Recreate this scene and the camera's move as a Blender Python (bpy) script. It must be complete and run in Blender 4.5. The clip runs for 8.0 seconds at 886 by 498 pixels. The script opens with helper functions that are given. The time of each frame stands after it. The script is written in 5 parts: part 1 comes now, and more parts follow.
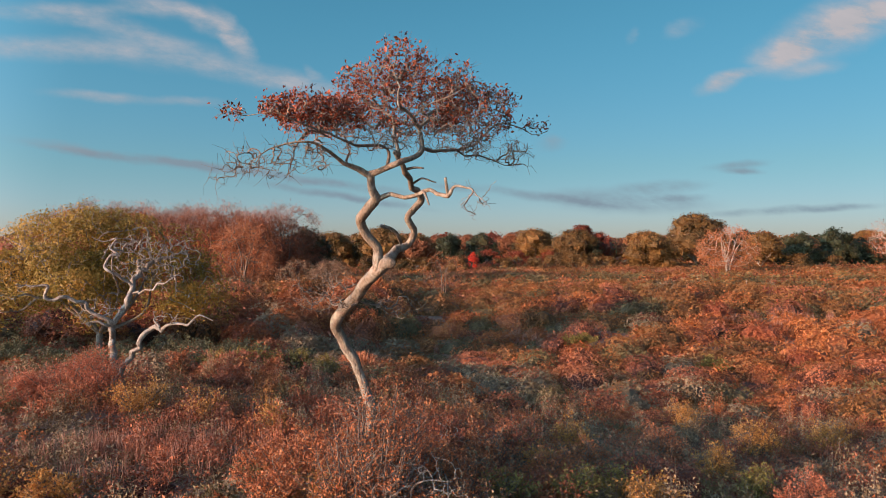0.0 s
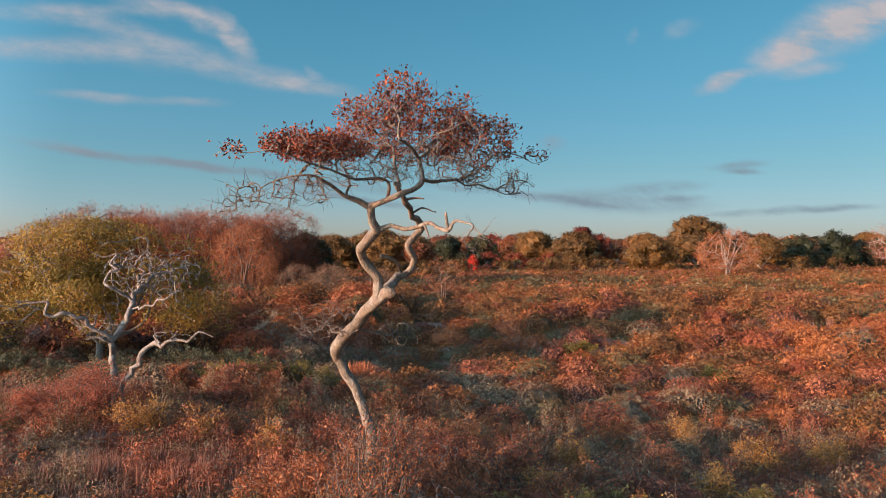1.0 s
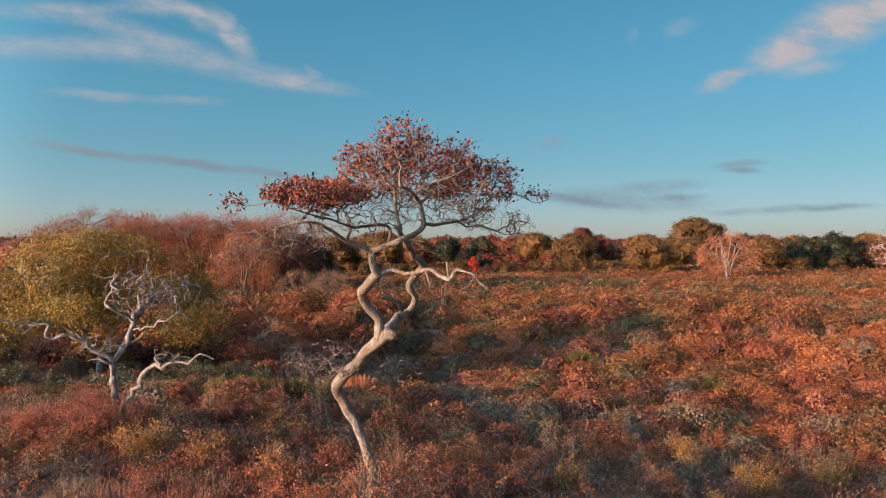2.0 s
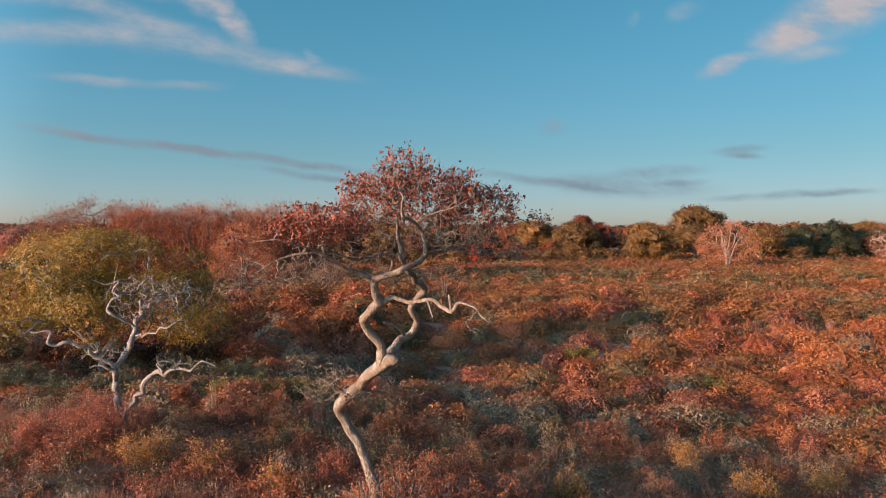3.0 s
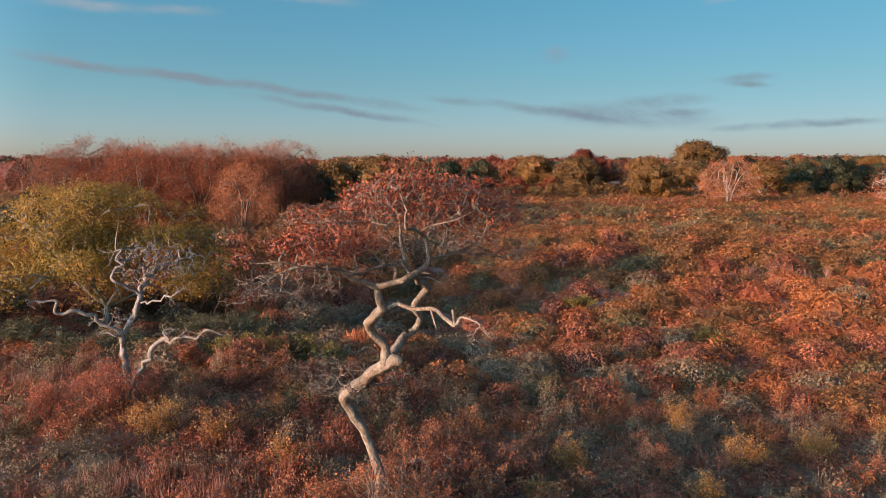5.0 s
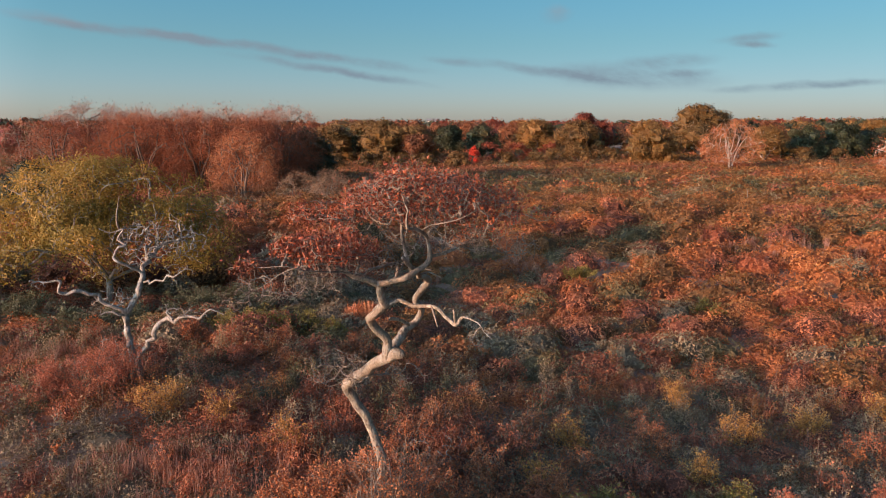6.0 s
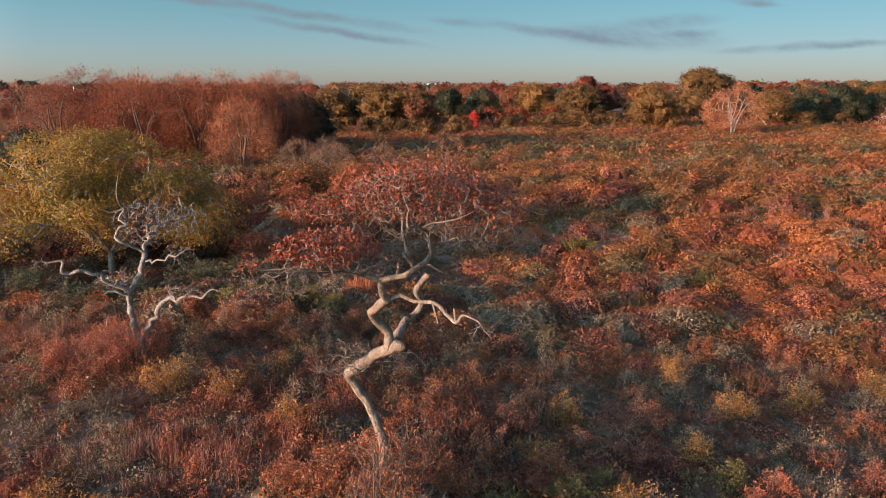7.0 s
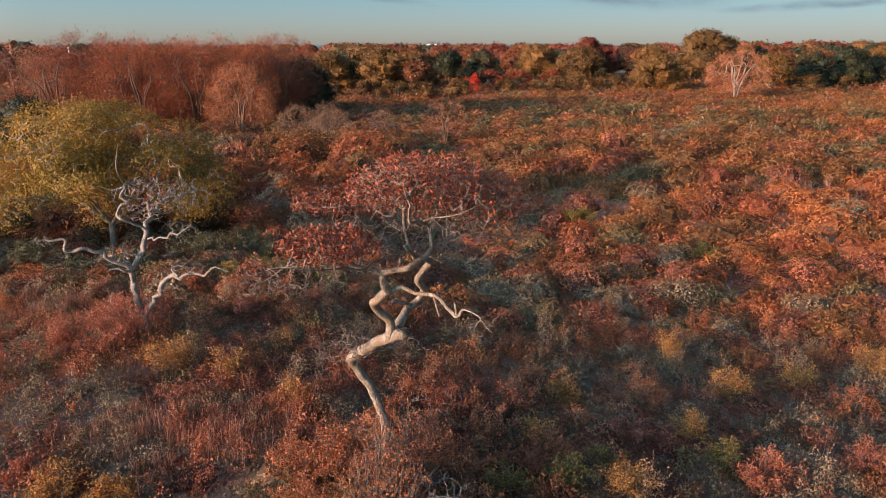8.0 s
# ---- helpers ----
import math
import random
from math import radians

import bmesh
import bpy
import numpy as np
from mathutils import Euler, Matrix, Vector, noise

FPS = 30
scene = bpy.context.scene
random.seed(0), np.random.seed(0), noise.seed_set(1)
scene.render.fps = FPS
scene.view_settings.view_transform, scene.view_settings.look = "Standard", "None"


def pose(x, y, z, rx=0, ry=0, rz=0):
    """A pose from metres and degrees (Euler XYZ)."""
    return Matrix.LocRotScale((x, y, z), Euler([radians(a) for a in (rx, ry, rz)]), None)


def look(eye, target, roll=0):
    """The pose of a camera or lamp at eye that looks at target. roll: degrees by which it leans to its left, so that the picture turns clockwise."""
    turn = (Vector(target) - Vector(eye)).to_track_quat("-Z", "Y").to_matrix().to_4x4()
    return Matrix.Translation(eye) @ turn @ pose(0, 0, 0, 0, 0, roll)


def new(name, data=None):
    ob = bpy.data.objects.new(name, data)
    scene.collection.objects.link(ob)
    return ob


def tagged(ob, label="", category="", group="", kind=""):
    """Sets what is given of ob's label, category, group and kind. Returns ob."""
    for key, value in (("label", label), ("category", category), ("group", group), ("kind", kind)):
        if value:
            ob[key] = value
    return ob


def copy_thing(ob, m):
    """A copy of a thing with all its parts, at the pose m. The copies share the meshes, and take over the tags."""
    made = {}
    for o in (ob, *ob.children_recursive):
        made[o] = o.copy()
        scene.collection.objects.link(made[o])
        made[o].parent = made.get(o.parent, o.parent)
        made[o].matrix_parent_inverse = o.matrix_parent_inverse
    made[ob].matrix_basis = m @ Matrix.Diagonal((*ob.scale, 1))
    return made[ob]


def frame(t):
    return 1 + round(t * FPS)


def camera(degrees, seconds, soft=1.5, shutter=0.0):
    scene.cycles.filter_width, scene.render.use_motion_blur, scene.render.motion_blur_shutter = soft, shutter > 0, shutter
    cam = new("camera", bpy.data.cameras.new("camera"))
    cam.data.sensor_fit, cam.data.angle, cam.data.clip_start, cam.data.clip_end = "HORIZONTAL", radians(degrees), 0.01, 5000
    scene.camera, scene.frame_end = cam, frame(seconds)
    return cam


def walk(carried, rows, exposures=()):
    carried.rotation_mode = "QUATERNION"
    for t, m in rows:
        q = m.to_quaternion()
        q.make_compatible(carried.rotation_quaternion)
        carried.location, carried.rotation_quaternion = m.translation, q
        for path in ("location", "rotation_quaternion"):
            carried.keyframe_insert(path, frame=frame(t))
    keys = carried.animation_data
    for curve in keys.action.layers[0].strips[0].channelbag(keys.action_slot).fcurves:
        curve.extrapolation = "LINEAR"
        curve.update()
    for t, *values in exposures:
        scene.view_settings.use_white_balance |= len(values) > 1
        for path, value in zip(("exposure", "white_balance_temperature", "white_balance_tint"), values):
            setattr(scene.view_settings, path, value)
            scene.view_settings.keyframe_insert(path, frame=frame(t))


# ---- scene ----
cam = camera(66.0, 8.0, soft=0.65)
# a drone that climbs straight up in front of the tree and tips its lens down: seconds, x, y, z, tilt
CLIMB = [
    (0, 0.000, 0.000, 3.000, 89.60),
    (0.5, -0.006, 0.012, 3.191, 89.62),
    (1, -0.003, 0.001, 3.463, 89.63),
    (1.5, -0.008, 0.004, 3.798, 89.65),
    (3, -0.050, -0.002, 4.775, 88.32),
    (3.5, -0.061, 0.028, 5.060, 87.13),
    (4, -0.072, 0.047, 5.351, 85.67),
    (4.5, -0.087, 0.068, 5.639, 84.09),
    (6, -0.115, 0.068, 6.438, 79.41),
    (6.5, -0.121, 0.077, 6.707, 77.85),
    (7, -0.124, 0.085, 6.945, 76.34),
    (7.5, -0.122, 0.136, 7.187, 74.73),
    (8, -0.138, 0.099, 7.422, 73.20),
]
walk(cam, [(t, pose(x, y, z, tilt, 0, 0)) for t, x, y, z, tilt in CLIMB])

# ---- light ----
SUN_SIDE, SUN_UP = 60.0, 9.5   # degrees: behind the camera towards the left, above the horizon
to_sun = Vector((-math.sin(radians(SUN_SIDE)) * math.cos(radians(SUN_UP)), -math.cos(radians(SUN_SIDE)) * math.cos(radians(SUN_UP)), math.sin(radians(SUN_UP))))
sun_data = bpy.data.lights.new("sun", "SUN")
sun_data.energy, sun_data.angle, sun_data.color = 5.1, radians(0.6), (1.0, 0.57, 0.35)
sun = new("sun", sun_data)
sun.matrix_world = look((0, 0, 60), Vector((0, 0, 60)) - to_sun)
scene.view_settings.exposure = 1.04

world = bpy.data.worlds.new("evening_sky")
scene.world = world
world.use_nodes = True


def build_sky(tree):
    nodes, links = tree.nodes, tree.links
    nodes.clear()

    def node(kind, **values):
        n = nodes.new(kind)
        for key, value in values.items():
            setattr(n, key, value)
        return n

    def math_node(op, a, b=None, clamp=False):
        n = node("ShaderNodeMath", operation=op, use_clamp=clamp)
        for k, v in enumerate((a, b)):
            if v is None:
                continue
            if isinstance(v, (int, float)):
                n.inputs[k].default_value = v
            else:
                links.new(v, n.inputs[k])
        return n.outputs[0]

    sky = node("ShaderNodeTexSky", sky_type="NISHITA", sun_disc=False, sun_elevation=radians(SUN_UP), sun_rotation=radians(180 + SUN_SIDE))
    sky.air_density, sky.dust_density, sky.ozone_density, sky.altitude = 1.0, 0.3, 3.0, 20
    tint = node("ShaderNodeMix", data_type="RGBA", blend_type="MULTIPLY")
    tint.inputs[0].default_value = 1.0
    links.new(sky.outputs[0], tint.inputs[6])
    # clouds: places on the sky ahead as slopes to the side (u) and upward (v)
    coord = node("ShaderNodeTexCoord")
    xyz = node("ShaderNodeSeparateXYZ")
    links.new(coord.outputs["Generated"], xyz.inputs[0])
    ahead = math_node("MAXIMUM", xyz.outputs[1], 0.05)
    u, v = math_node("DIVIDE", xyz.outputs[0], ahead), math_node("DIVIDE", xyz.outputs[2], ahead)
    uv = node("ShaderNodeCombineXYZ")
    links.new(u, uv.inputs[0]), links.new(v, uv.inputs[1])
    rise = node("ShaderNodeMapRange", interpolation_type="SMOOTHSTEP")
    links.new(xyz.outputs[2], rise.inputs[0])
    rise.inputs[1].default_value, rise.inputs[2].default_value = 0.0, 0.36
    grade = node("ShaderNodeMix", data_type="RGBA")
    links.new(rise.outputs[0], grade.inputs[0])
    crown = node("ShaderNodeMapRange", interpolation_type="SMOOTHSTEP")
    links.new(xyz.outputs[2], crown.inputs[0])
    crown.inputs[1].default_value, crown.inputs[2].default_value = 0.36, 0.8
    dome = node("ShaderNodeMix", data_type="RGBA")
    links.new(crown.outputs[0], dome.inputs[0]), links.new(grade.outputs[2], dome.inputs[6]), links.new(dome.outputs[2], tint.inputs[7])
    dome.inputs[7].default_value = SKY_ZENITH
    low = node("ShaderNodeMapRange", interpolation_type="SMOOTHSTEP")
    links.new(xyz.outputs[2], low.inputs[0])
    low.inputs[1].default_value, low.inputs[2].default_value = 0.0, 0.12
    rim = node("ShaderNodeMix", data_type="RGBA")
    links.new(low.outputs[0], rim.inputs[0]), links.new(rim.outputs[2], grade.inputs[6])
    rim.inputs[6].default_value, rim.inputs[7].default_value, grade.inputs[7].default_value = SKY_RIM, SKY_LOW, SKY_TOP
    warp = node("ShaderNodeTexNoise", noise_dimensions="3D")
    warp.inputs["Scale"].default_value, warp.inputs["Detail"].default_value, warp.inputs["Roughness"].default_value = 16.0, 5.0, 0.6
    links.new(uv.outputs[0], warp.inputs["Vector"])
    shift = node("ShaderNodeVectorMath", operation="MULTIPLY_ADD")
    links.new(warp.outputs["Color"], shift.inputs[0])
    shift.inputs[1].default_value, shift.inputs[2].default_value = (0.045, 0.012, 0), (-0.0225, -0.006, 0)
    bent = node("ShaderNodeVectorMath", operation="ADD")
    links.new(uv.outputs[0], bent.inputs[0]), links.new(shift.outputs[0], bent.inputs[1])
    total = 0.0
    for cu, cv, lean, length, width, dense in CLOUDS:
        m = node("ShaderNodeMapping", vector_type="TEXTURE")
        m.inputs[1].default_value, m.inputs[2].default_value, m.inputs[3].default_value = (cu, cv, 0), (0, 0, radians(lean)), (length, width, 1)
        links.new(bent.outputs[0], m.inputs[0])
        far = node("ShaderNodeVectorMath", operation="LENGTH")
        links.new(m.outputs[0], far.inputs[0])
        ramp = node("ShaderNodeMapRange", interpolation_type="SMOOTHSTEP")
        links.new(far.outputs["Value"], ramp.inputs[0])
        ramp.inputs[1].default_value, ramp.inputs[2].default_value, ramp.inputs[3].default_value, ramp.inputs[4].default_value = 1.3, 0.1, 0.0, dense
        total = math_node("ADD", total, ramp.outputs[0])
    streak = node("ShaderNodeMapping", vector_type="TEXTURE")
    streak.inputs[2].default_value, streak.inputs[3].default_value = (0, 0, radians(-9)), (0.12, 0.045, 1)
    links.new(uv.outputs[0], streak.inputs[0])
    wisps = node("ShaderNodeTexNoise", noise_dimensions="3D")
    wisps.inputs["Scale"].default_value, wisps.inputs["Detail"].default_value, wisps.inputs["Roughness"].default_value = 1.0, 6.0, 0.62
    links.new(streak.outputs[0], wisps.inputs["Vector"])
    thin = node("ShaderNodeMapRange")
    links.new(wisps.outputs[0], thin.inputs[0])
    thin.inputs[1].default_value, thin.inputs[2].default_value, thin.inputs[3].default_value, thin.inputs[4].default_value = 0.34, 0.62, 0.25, 1.05
    mask = math_node("MULTIPLY", total, thin.outputs[0], True)
    front = math_node("GREATER_THAN", xyz.outputs[1], 0.1)
    mask = math_node("MULTIPLY", mask, front)
    # low clouds are grey-blue, high ones catch the warm light
    height = node("ShaderNodeMapRange")
    links.new(v, height.inputs[0])
    height.inputs[1].default_value, height.inputs[2].default_value = 0.13, 0.24
    puff = math_node("MULTIPLY", height.outputs[0], math_node("ADD", wisps.outputs[0], 0.35), True)
    shade = node("ShaderNodeMix", data_type="RGBA")
    links.new(puff, shade.inputs[0])
    shade.inputs[6].default_value, shade.inputs[7].default_value = CLOUD_LOW, CLOUD_HIGH
    # haze of the low sun behind the camera: unseen sky brightened to fill shadows
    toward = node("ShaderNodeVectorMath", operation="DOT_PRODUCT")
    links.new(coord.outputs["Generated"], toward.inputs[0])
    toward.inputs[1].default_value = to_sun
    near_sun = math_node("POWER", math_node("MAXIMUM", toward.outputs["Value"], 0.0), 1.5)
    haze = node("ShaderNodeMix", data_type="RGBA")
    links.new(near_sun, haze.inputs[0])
    haze.inputs[6].default_value, haze.inputs[7].default_value = (1, 1, 1, 1), SUN_HAZE_FILL
    aside = node("ShaderNodeMapRange")
    links.new(xyz.outputs[0], aside.inputs[0])
    aside.inputs[1].default_value, aside.inputs[2].default_value, aside.inputs[3].default_value, aside.inputs[4].default_value = -0.5, 0.5, 1.13, 0.84
    deep = node("ShaderNodeVectorMath", operation="SCALE")
    links.new(tint.outputs[2], deep.inputs[0]), links.new(aside.outputs[0], deep.inputs["Scale"])
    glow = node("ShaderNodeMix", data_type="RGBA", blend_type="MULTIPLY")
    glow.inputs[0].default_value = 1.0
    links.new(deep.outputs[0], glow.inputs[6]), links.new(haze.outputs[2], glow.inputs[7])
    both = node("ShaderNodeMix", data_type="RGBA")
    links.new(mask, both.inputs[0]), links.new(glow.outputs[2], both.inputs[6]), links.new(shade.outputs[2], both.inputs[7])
    back = node("ShaderNodeBackground")
    back.inputs[1].default_value = SKY_STRENGTH
    links.new(both.outputs[2], back.inputs[0])
    out = node("ShaderNodeOutputWorld")
    links.new(back.outputs[0], out.inputs[0])


SKY_STRENGTH = 0.063
SUN_HAZE_FILL = (13.0, 8.35, 7.6, 1)
SKY_ZENITH = (1.42, 1.34, 1.48, 1)
SKY_RIM, SKY_LOW, SKY_TOP = (0.92, 1.0, 1.5, 1), (0.83, 0.94, 1.04, 1), (0.74, 1.36, 1.24, 1)
CLOUD_LOW, CLOUD_HIGH = (1.75, 2.35, 2.85, 1), (4.0, 3.75, 3.95, 1)
# u, v, lean in degrees, half length, half width, density
CLOUDS = [
    (-0.60, 0.338, -6, 0.10, 0.014, 0.5), (-0.60, 0.287, -2, 0.15, 0.020, 0.65), (-0.42, 0.280, -8, 0.13, 0.026, 0.6), (-0.47, 0.318, -16, 0.12, 0.016, 0.55), (-0.52, 0.345, -4, 0.09, 0.010, 0.4),
    (-0.41, 0.345, -8, 0.075, 0.016, 0.75), (-0.345, 0.322, -25, 0.055, 0.016, 0.7), (-0.308, 0.305, -52, 0.050, 0.020, 1.0), (-0.27, 0.248, -10, 0.13, 0.018, 0.6), (-0.195, 0.232, -8, 0.09, 0.012, 0.5), (-0.19, 0.250, -35, 0.02, 0.008, 0.4),
    (-0.50, 0.216, -5, 0.09, 0.009, 0.55), (-0.37, 0.210, -2, 0.06, 0.008, 0.5),
    (-0.56, 0.143, -9, 0.09, 0.009, 0.6), (-0.44, 0.124, -7, 0.15, 0.0085, 1.0), (-0.27, 0.104, -8, 0.17, 0.008, 1.0), (-0.12, 0.083, -8, 0.10, 0.0075, 0.9), (-0.19, 0.077, -9, 0.12, 0.007, 0.9), (-0.10, 0.062, -8, 0.09, 0.006, 0.8),
    (0.575, 0.318, 24, 0.13, 0.042, 1.0), (0.63, 0.335, 20, 0.09, 0.03, 0.8), (0.51, 0.285, 24, 0.06, 0.026, 0.9), (0.405, 0.237, 20, 0.040, 0.014, 1.0), (0.435, 0.250, 8, 0.03, 0.008, 0.6), (0.54, 0.254, 10, 0.05, 0.012, 0.5), (0.35, 0.316, 20, 0.03, 0.014, 0.4), (0.275, 0.305, 60, 0.014, 0.008, 0.3),
    (0.158, 0.148, 0, 0.024, 0.013, 0.6), (0.43, 0.116, 4, 0.05, 0.007, 0.6), (0.435, 0.107, 0, 0.032, 0.005, 0.8), (0.32, 0.085, 2, 0.07, 0.010, 0.9), (0.14, 0.070, -8, 0.13, 0.008, 0.9),
    (0.27, 0.063, -2, 0.13, 0.019, 1.0), (0.35, 0.068, 4, 0.04, 0.006, 0.6), (0.50, 0.050, 3, 0.12, 0.007, 0.95), (0.60, 0.054, 4, 0.06, 0.005, 0.6), (0.02, 0.082, -7, 0.05, 0.006, 0.6),
]
build_sky(world.node_tree)

# ---- materials ----


def shader(name):
    m = bpy.data.materials.new(name)
    m.use_nodes = True
    tree = m.node_tree
    tree.nodes.clear()

    def node(kind, **values):
        n = tree.nodes.new(kind)
        for key, value in values.items():
            setattr(n, key, value)
        return n

    def wire(a, b):
        tree.links.new(a, b)

    return m, node, wire


def ramp_of(node, stops):
    r = node("ShaderNodeValToRGB")
    el = r.color_ramp.elements
    while len(el) < len(stops):
        el.new(0.5)
    for e, (p, c) in zip(el, stops):
        e.position, e.color = p, (*c, 1)
    return r


def noise_of(node, wire, scale, detail=4.0, rough=0.55, vector=None):
    n = node("ShaderNodeTexNoise")
    n.inputs["Scale"].default_value, n.inputs["Detail"].default_value, n.inputs["Roughness"].default_value = scale, detail, rough
    if vector is not None:
        wire(vector, n.inputs["Vector"])
    return n


def leaf_material(name, colours, patch=0.5, spread=0.5, glow=0.3, rough=0.6, gain=1.0, clumps=0.0):
    """Leaves: a colour from the list for each leaf, shifted patch by patch and clump by clump; thin enough to let some light through."""
    m, node, wire = shader(name)
    geo, coord, info = node("ShaderNodeNewGeometry"), node("ShaderNodeTexCoord"), node("ShaderNodeObjectInfo")
    big = noise_of(node, wire, patch, 3.0, 0.6, coord.outputs["Object"])
    mix = node("ShaderNodeMath", operation="MULTIPLY_ADD")
    wire(geo.outputs["Random Per Island"], mix.inputs[0])
    mix.inputs[1].default_value = spread
    wire(big.outputs[0], mix.inputs[2])
    own = node("ShaderNodeMath", operation="MULTIPLY_ADD")
    wire(info.outputs["Random"], own.inputs[0])
    own.inputs[1].default_value = 0.22
    wire(mix.outputs[0], own.inputs[2])
    # tone also carries the shade painted into the heath's inner lumps
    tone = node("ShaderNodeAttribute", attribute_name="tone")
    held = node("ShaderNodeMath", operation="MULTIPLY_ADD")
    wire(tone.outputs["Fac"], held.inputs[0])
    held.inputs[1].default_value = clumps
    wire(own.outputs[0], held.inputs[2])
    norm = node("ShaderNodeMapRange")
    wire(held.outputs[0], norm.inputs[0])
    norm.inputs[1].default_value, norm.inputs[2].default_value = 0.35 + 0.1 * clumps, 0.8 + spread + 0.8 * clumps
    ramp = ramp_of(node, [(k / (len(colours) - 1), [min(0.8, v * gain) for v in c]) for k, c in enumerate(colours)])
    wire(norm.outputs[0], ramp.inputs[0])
    fine = noise_of(node, wire, 55.0, 2.0, 0.5, coord.outputs["Object"])
    vein = node("ShaderNodeMix", data_type="RGBA", blend_type="MULTIPLY")
    vein.inputs[0].default_value = 0.2
    wire(ramp.outputs[0], vein.inputs[6]), wire(fine.outputs["Color"], vein.inputs[7])
    bsdf = node("ShaderNodeBsdfPrincipled")
    wire(vein.outputs[2], bsdf.inputs["Base Color"])
    bsdf.inputs["Roughness"].default_value = rough
    bsdf.inputs["Specular IOR Level"].default_value = 0.22
    thin = node("ShaderNodeBsdfTranslucent")
    wire(vein.outputs[2], thin.inputs[0])
    both, out = node("ShaderNodeMixShader"), node("ShaderNodeOutputMaterial")
    both.inputs[0].default_value = glow
    wire(bsdf.outputs[0], both.inputs[1]), wire(thin.outputs[0], both.inputs[2]), wire(both.outputs[0], out.inputs[0])
    return m


def bark_material(name, pale, dark, lichen, scale=6.0, bump=0.5):
    m, node, wire = shader(name)
    coord = node("ShaderNodeTexCoord")
    stretch = node("ShaderNodeMapping")
    stretch.inputs[3].default_value = (1, 1, 0.45)
    wire(coord.outputs["Object"], stretch.inputs[0])
    grain = noise_of(node, wire, scale * 5, 6.0, 0.65, stretch.outputs[0])
    blot = noise_of(node, wire, scale, 4.0, 0.6, coord.outputs["Object"])
    plates = node("ShaderNodeTexVoronoi", feature="DISTANCE_TO_EDGE")
    plates.inputs["Scale"].default_value = scale * 4
    wire(stretch.outputs[0], plates.inputs["Vector"])
    base = ramp_of(node, [(0.3, dark), (0.52, pale), (0.75, [min(1, c * 1.25) for c in pale])])
    wire(grain.outputs[0], base.inputs[0])
    spots = ramp_of(node, [(0.5, (0, 0, 0)), (0.62, (1, 1, 1))])
    wire(blot.outputs[0], spots.inputs[0])
    mixed = node("ShaderNodeMix", data_type="RGBA")
    wire(spots.outputs[0], mixed.inputs[0]), wire(base.outputs[0], mixed.inputs[6])
    mixed.inputs[7].default_value = (*lichen, 1)
    soften = node("ShaderNodeMix", data_type="RGBA")
    soften.inputs[0].default_value = 0.45
    wire(base.outputs[0], soften.inputs[6]), wire(mixed.outputs[2], soften.inputs[7])
    bsdf, out = node("ShaderNodeBsdfPrincipled"), node("ShaderNodeOutputMaterial")
    wire(soften.outputs[2], bsdf.inputs["Base Color"])
    bsdf.inputs["Roughness"].default_value = 0.85
    bsdf.inputs["Specular IOR Level"].default_value = 0.2
    add = node("ShaderNodeMath", operation="ADD")
    wire(grain.outputs[0], add.inputs[0]), wire(plates.outputs[0], add.inputs[1])
    relief = node("ShaderNodeBump")
    relief.inputs["Strength"].default_value, relief.inputs["Distance"].default_value = bump, 0.03
    wire(add.outputs[0], relief.inputs["Height"]), wire(relief.outputs[0], bsdf.inputs["Normal"])
    wire(bsdf.outputs[0], out.inputs[0])
    return m


def plain_material(name, a, b, scale=3.0, rough=0.9, bump=0.3):
    m, node, wire = shader(name)
    coord = node("ShaderNodeTexCoord")
    big, small = noise_of(node, wire, scale, 5.0, 0.6, coord.outputs["Object"]), noise_of(node, wire, scale * 14, 4.0, 0.6, coord.outputs["Object"])
    mean = node("ShaderNodeMath", operation="MULTIPLY_ADD")
    wire(small.outputs[0], mean.inputs[0])
    mean.inputs[1].default_value = 0.5
    half = node("ShaderNodeMath", operation="MULTIPLY")
    wire(big.outputs[0], half.inputs[0])
    half.inputs[1].default_value = 0.5
    wire(half.outputs[0], mean.inputs[2])
    ramp = ramp_of(node, [(0.35, a), (0.65, b)])
    wire(mean.outputs[0], ramp.inputs[0])
    bsdf, out = node("ShaderNodeBsdfPrincipled"), node("ShaderNodeOutputMaterial")
    wire(ramp.outputs[0], bsdf.inputs["Base Color"])
    bsdf.inputs["Roughness"].default_value = rough
    relief = node("ShaderNodeBump")
    relief.inputs["Strength"].default_value, relief.inputs["Distance"].default_value = bump, 0.05
    wire(small.outputs[0], relief.inputs["Height"]), wire(relief.outputs[0], bsdf.inputs["Normal"])
    wire(bsdf.outputs[0], out.inputs[0])
    return m


LITTER = plain_material("leaf_litter_soil", (0.10, 0.058, 0.038), (0.22, 0.13, 0.08), 0.9)
WATER = plain_material("sea_water", (0.05, 0.09, 0.12), (0.08, 0.13, 0.16), 0.02, 0.15, 0.1)
OAK_BARK = bark_material("pale_oak_bark", (0.175, 0.137, 0.102), (0.06, 0.045, 0.034), (0.30, 0.28, 0.235), 5.0, 0.7)
OAK_TWIG = bark_material("pale_oak_twig_bark", (0.14, 0.105, 0.08), (0.055, 0.04, 0.032), (0.18, 0.15, 0.12), 8.0, 0.3)
TWIG_BARK = bark_material("grey_twig_bark", (0.12, 0.088, 0.068), (0.05, 0.036, 0.029), (0.16, 0.132, 0.105), 8.0, 0.3)
DEAD_BARK = bark_material("silver_dead_wood", (0.205, 0.172, 0.142), (0.08, 0.063, 0.053), (0.31, 0.285, 0.25), 5.0, 0.8)
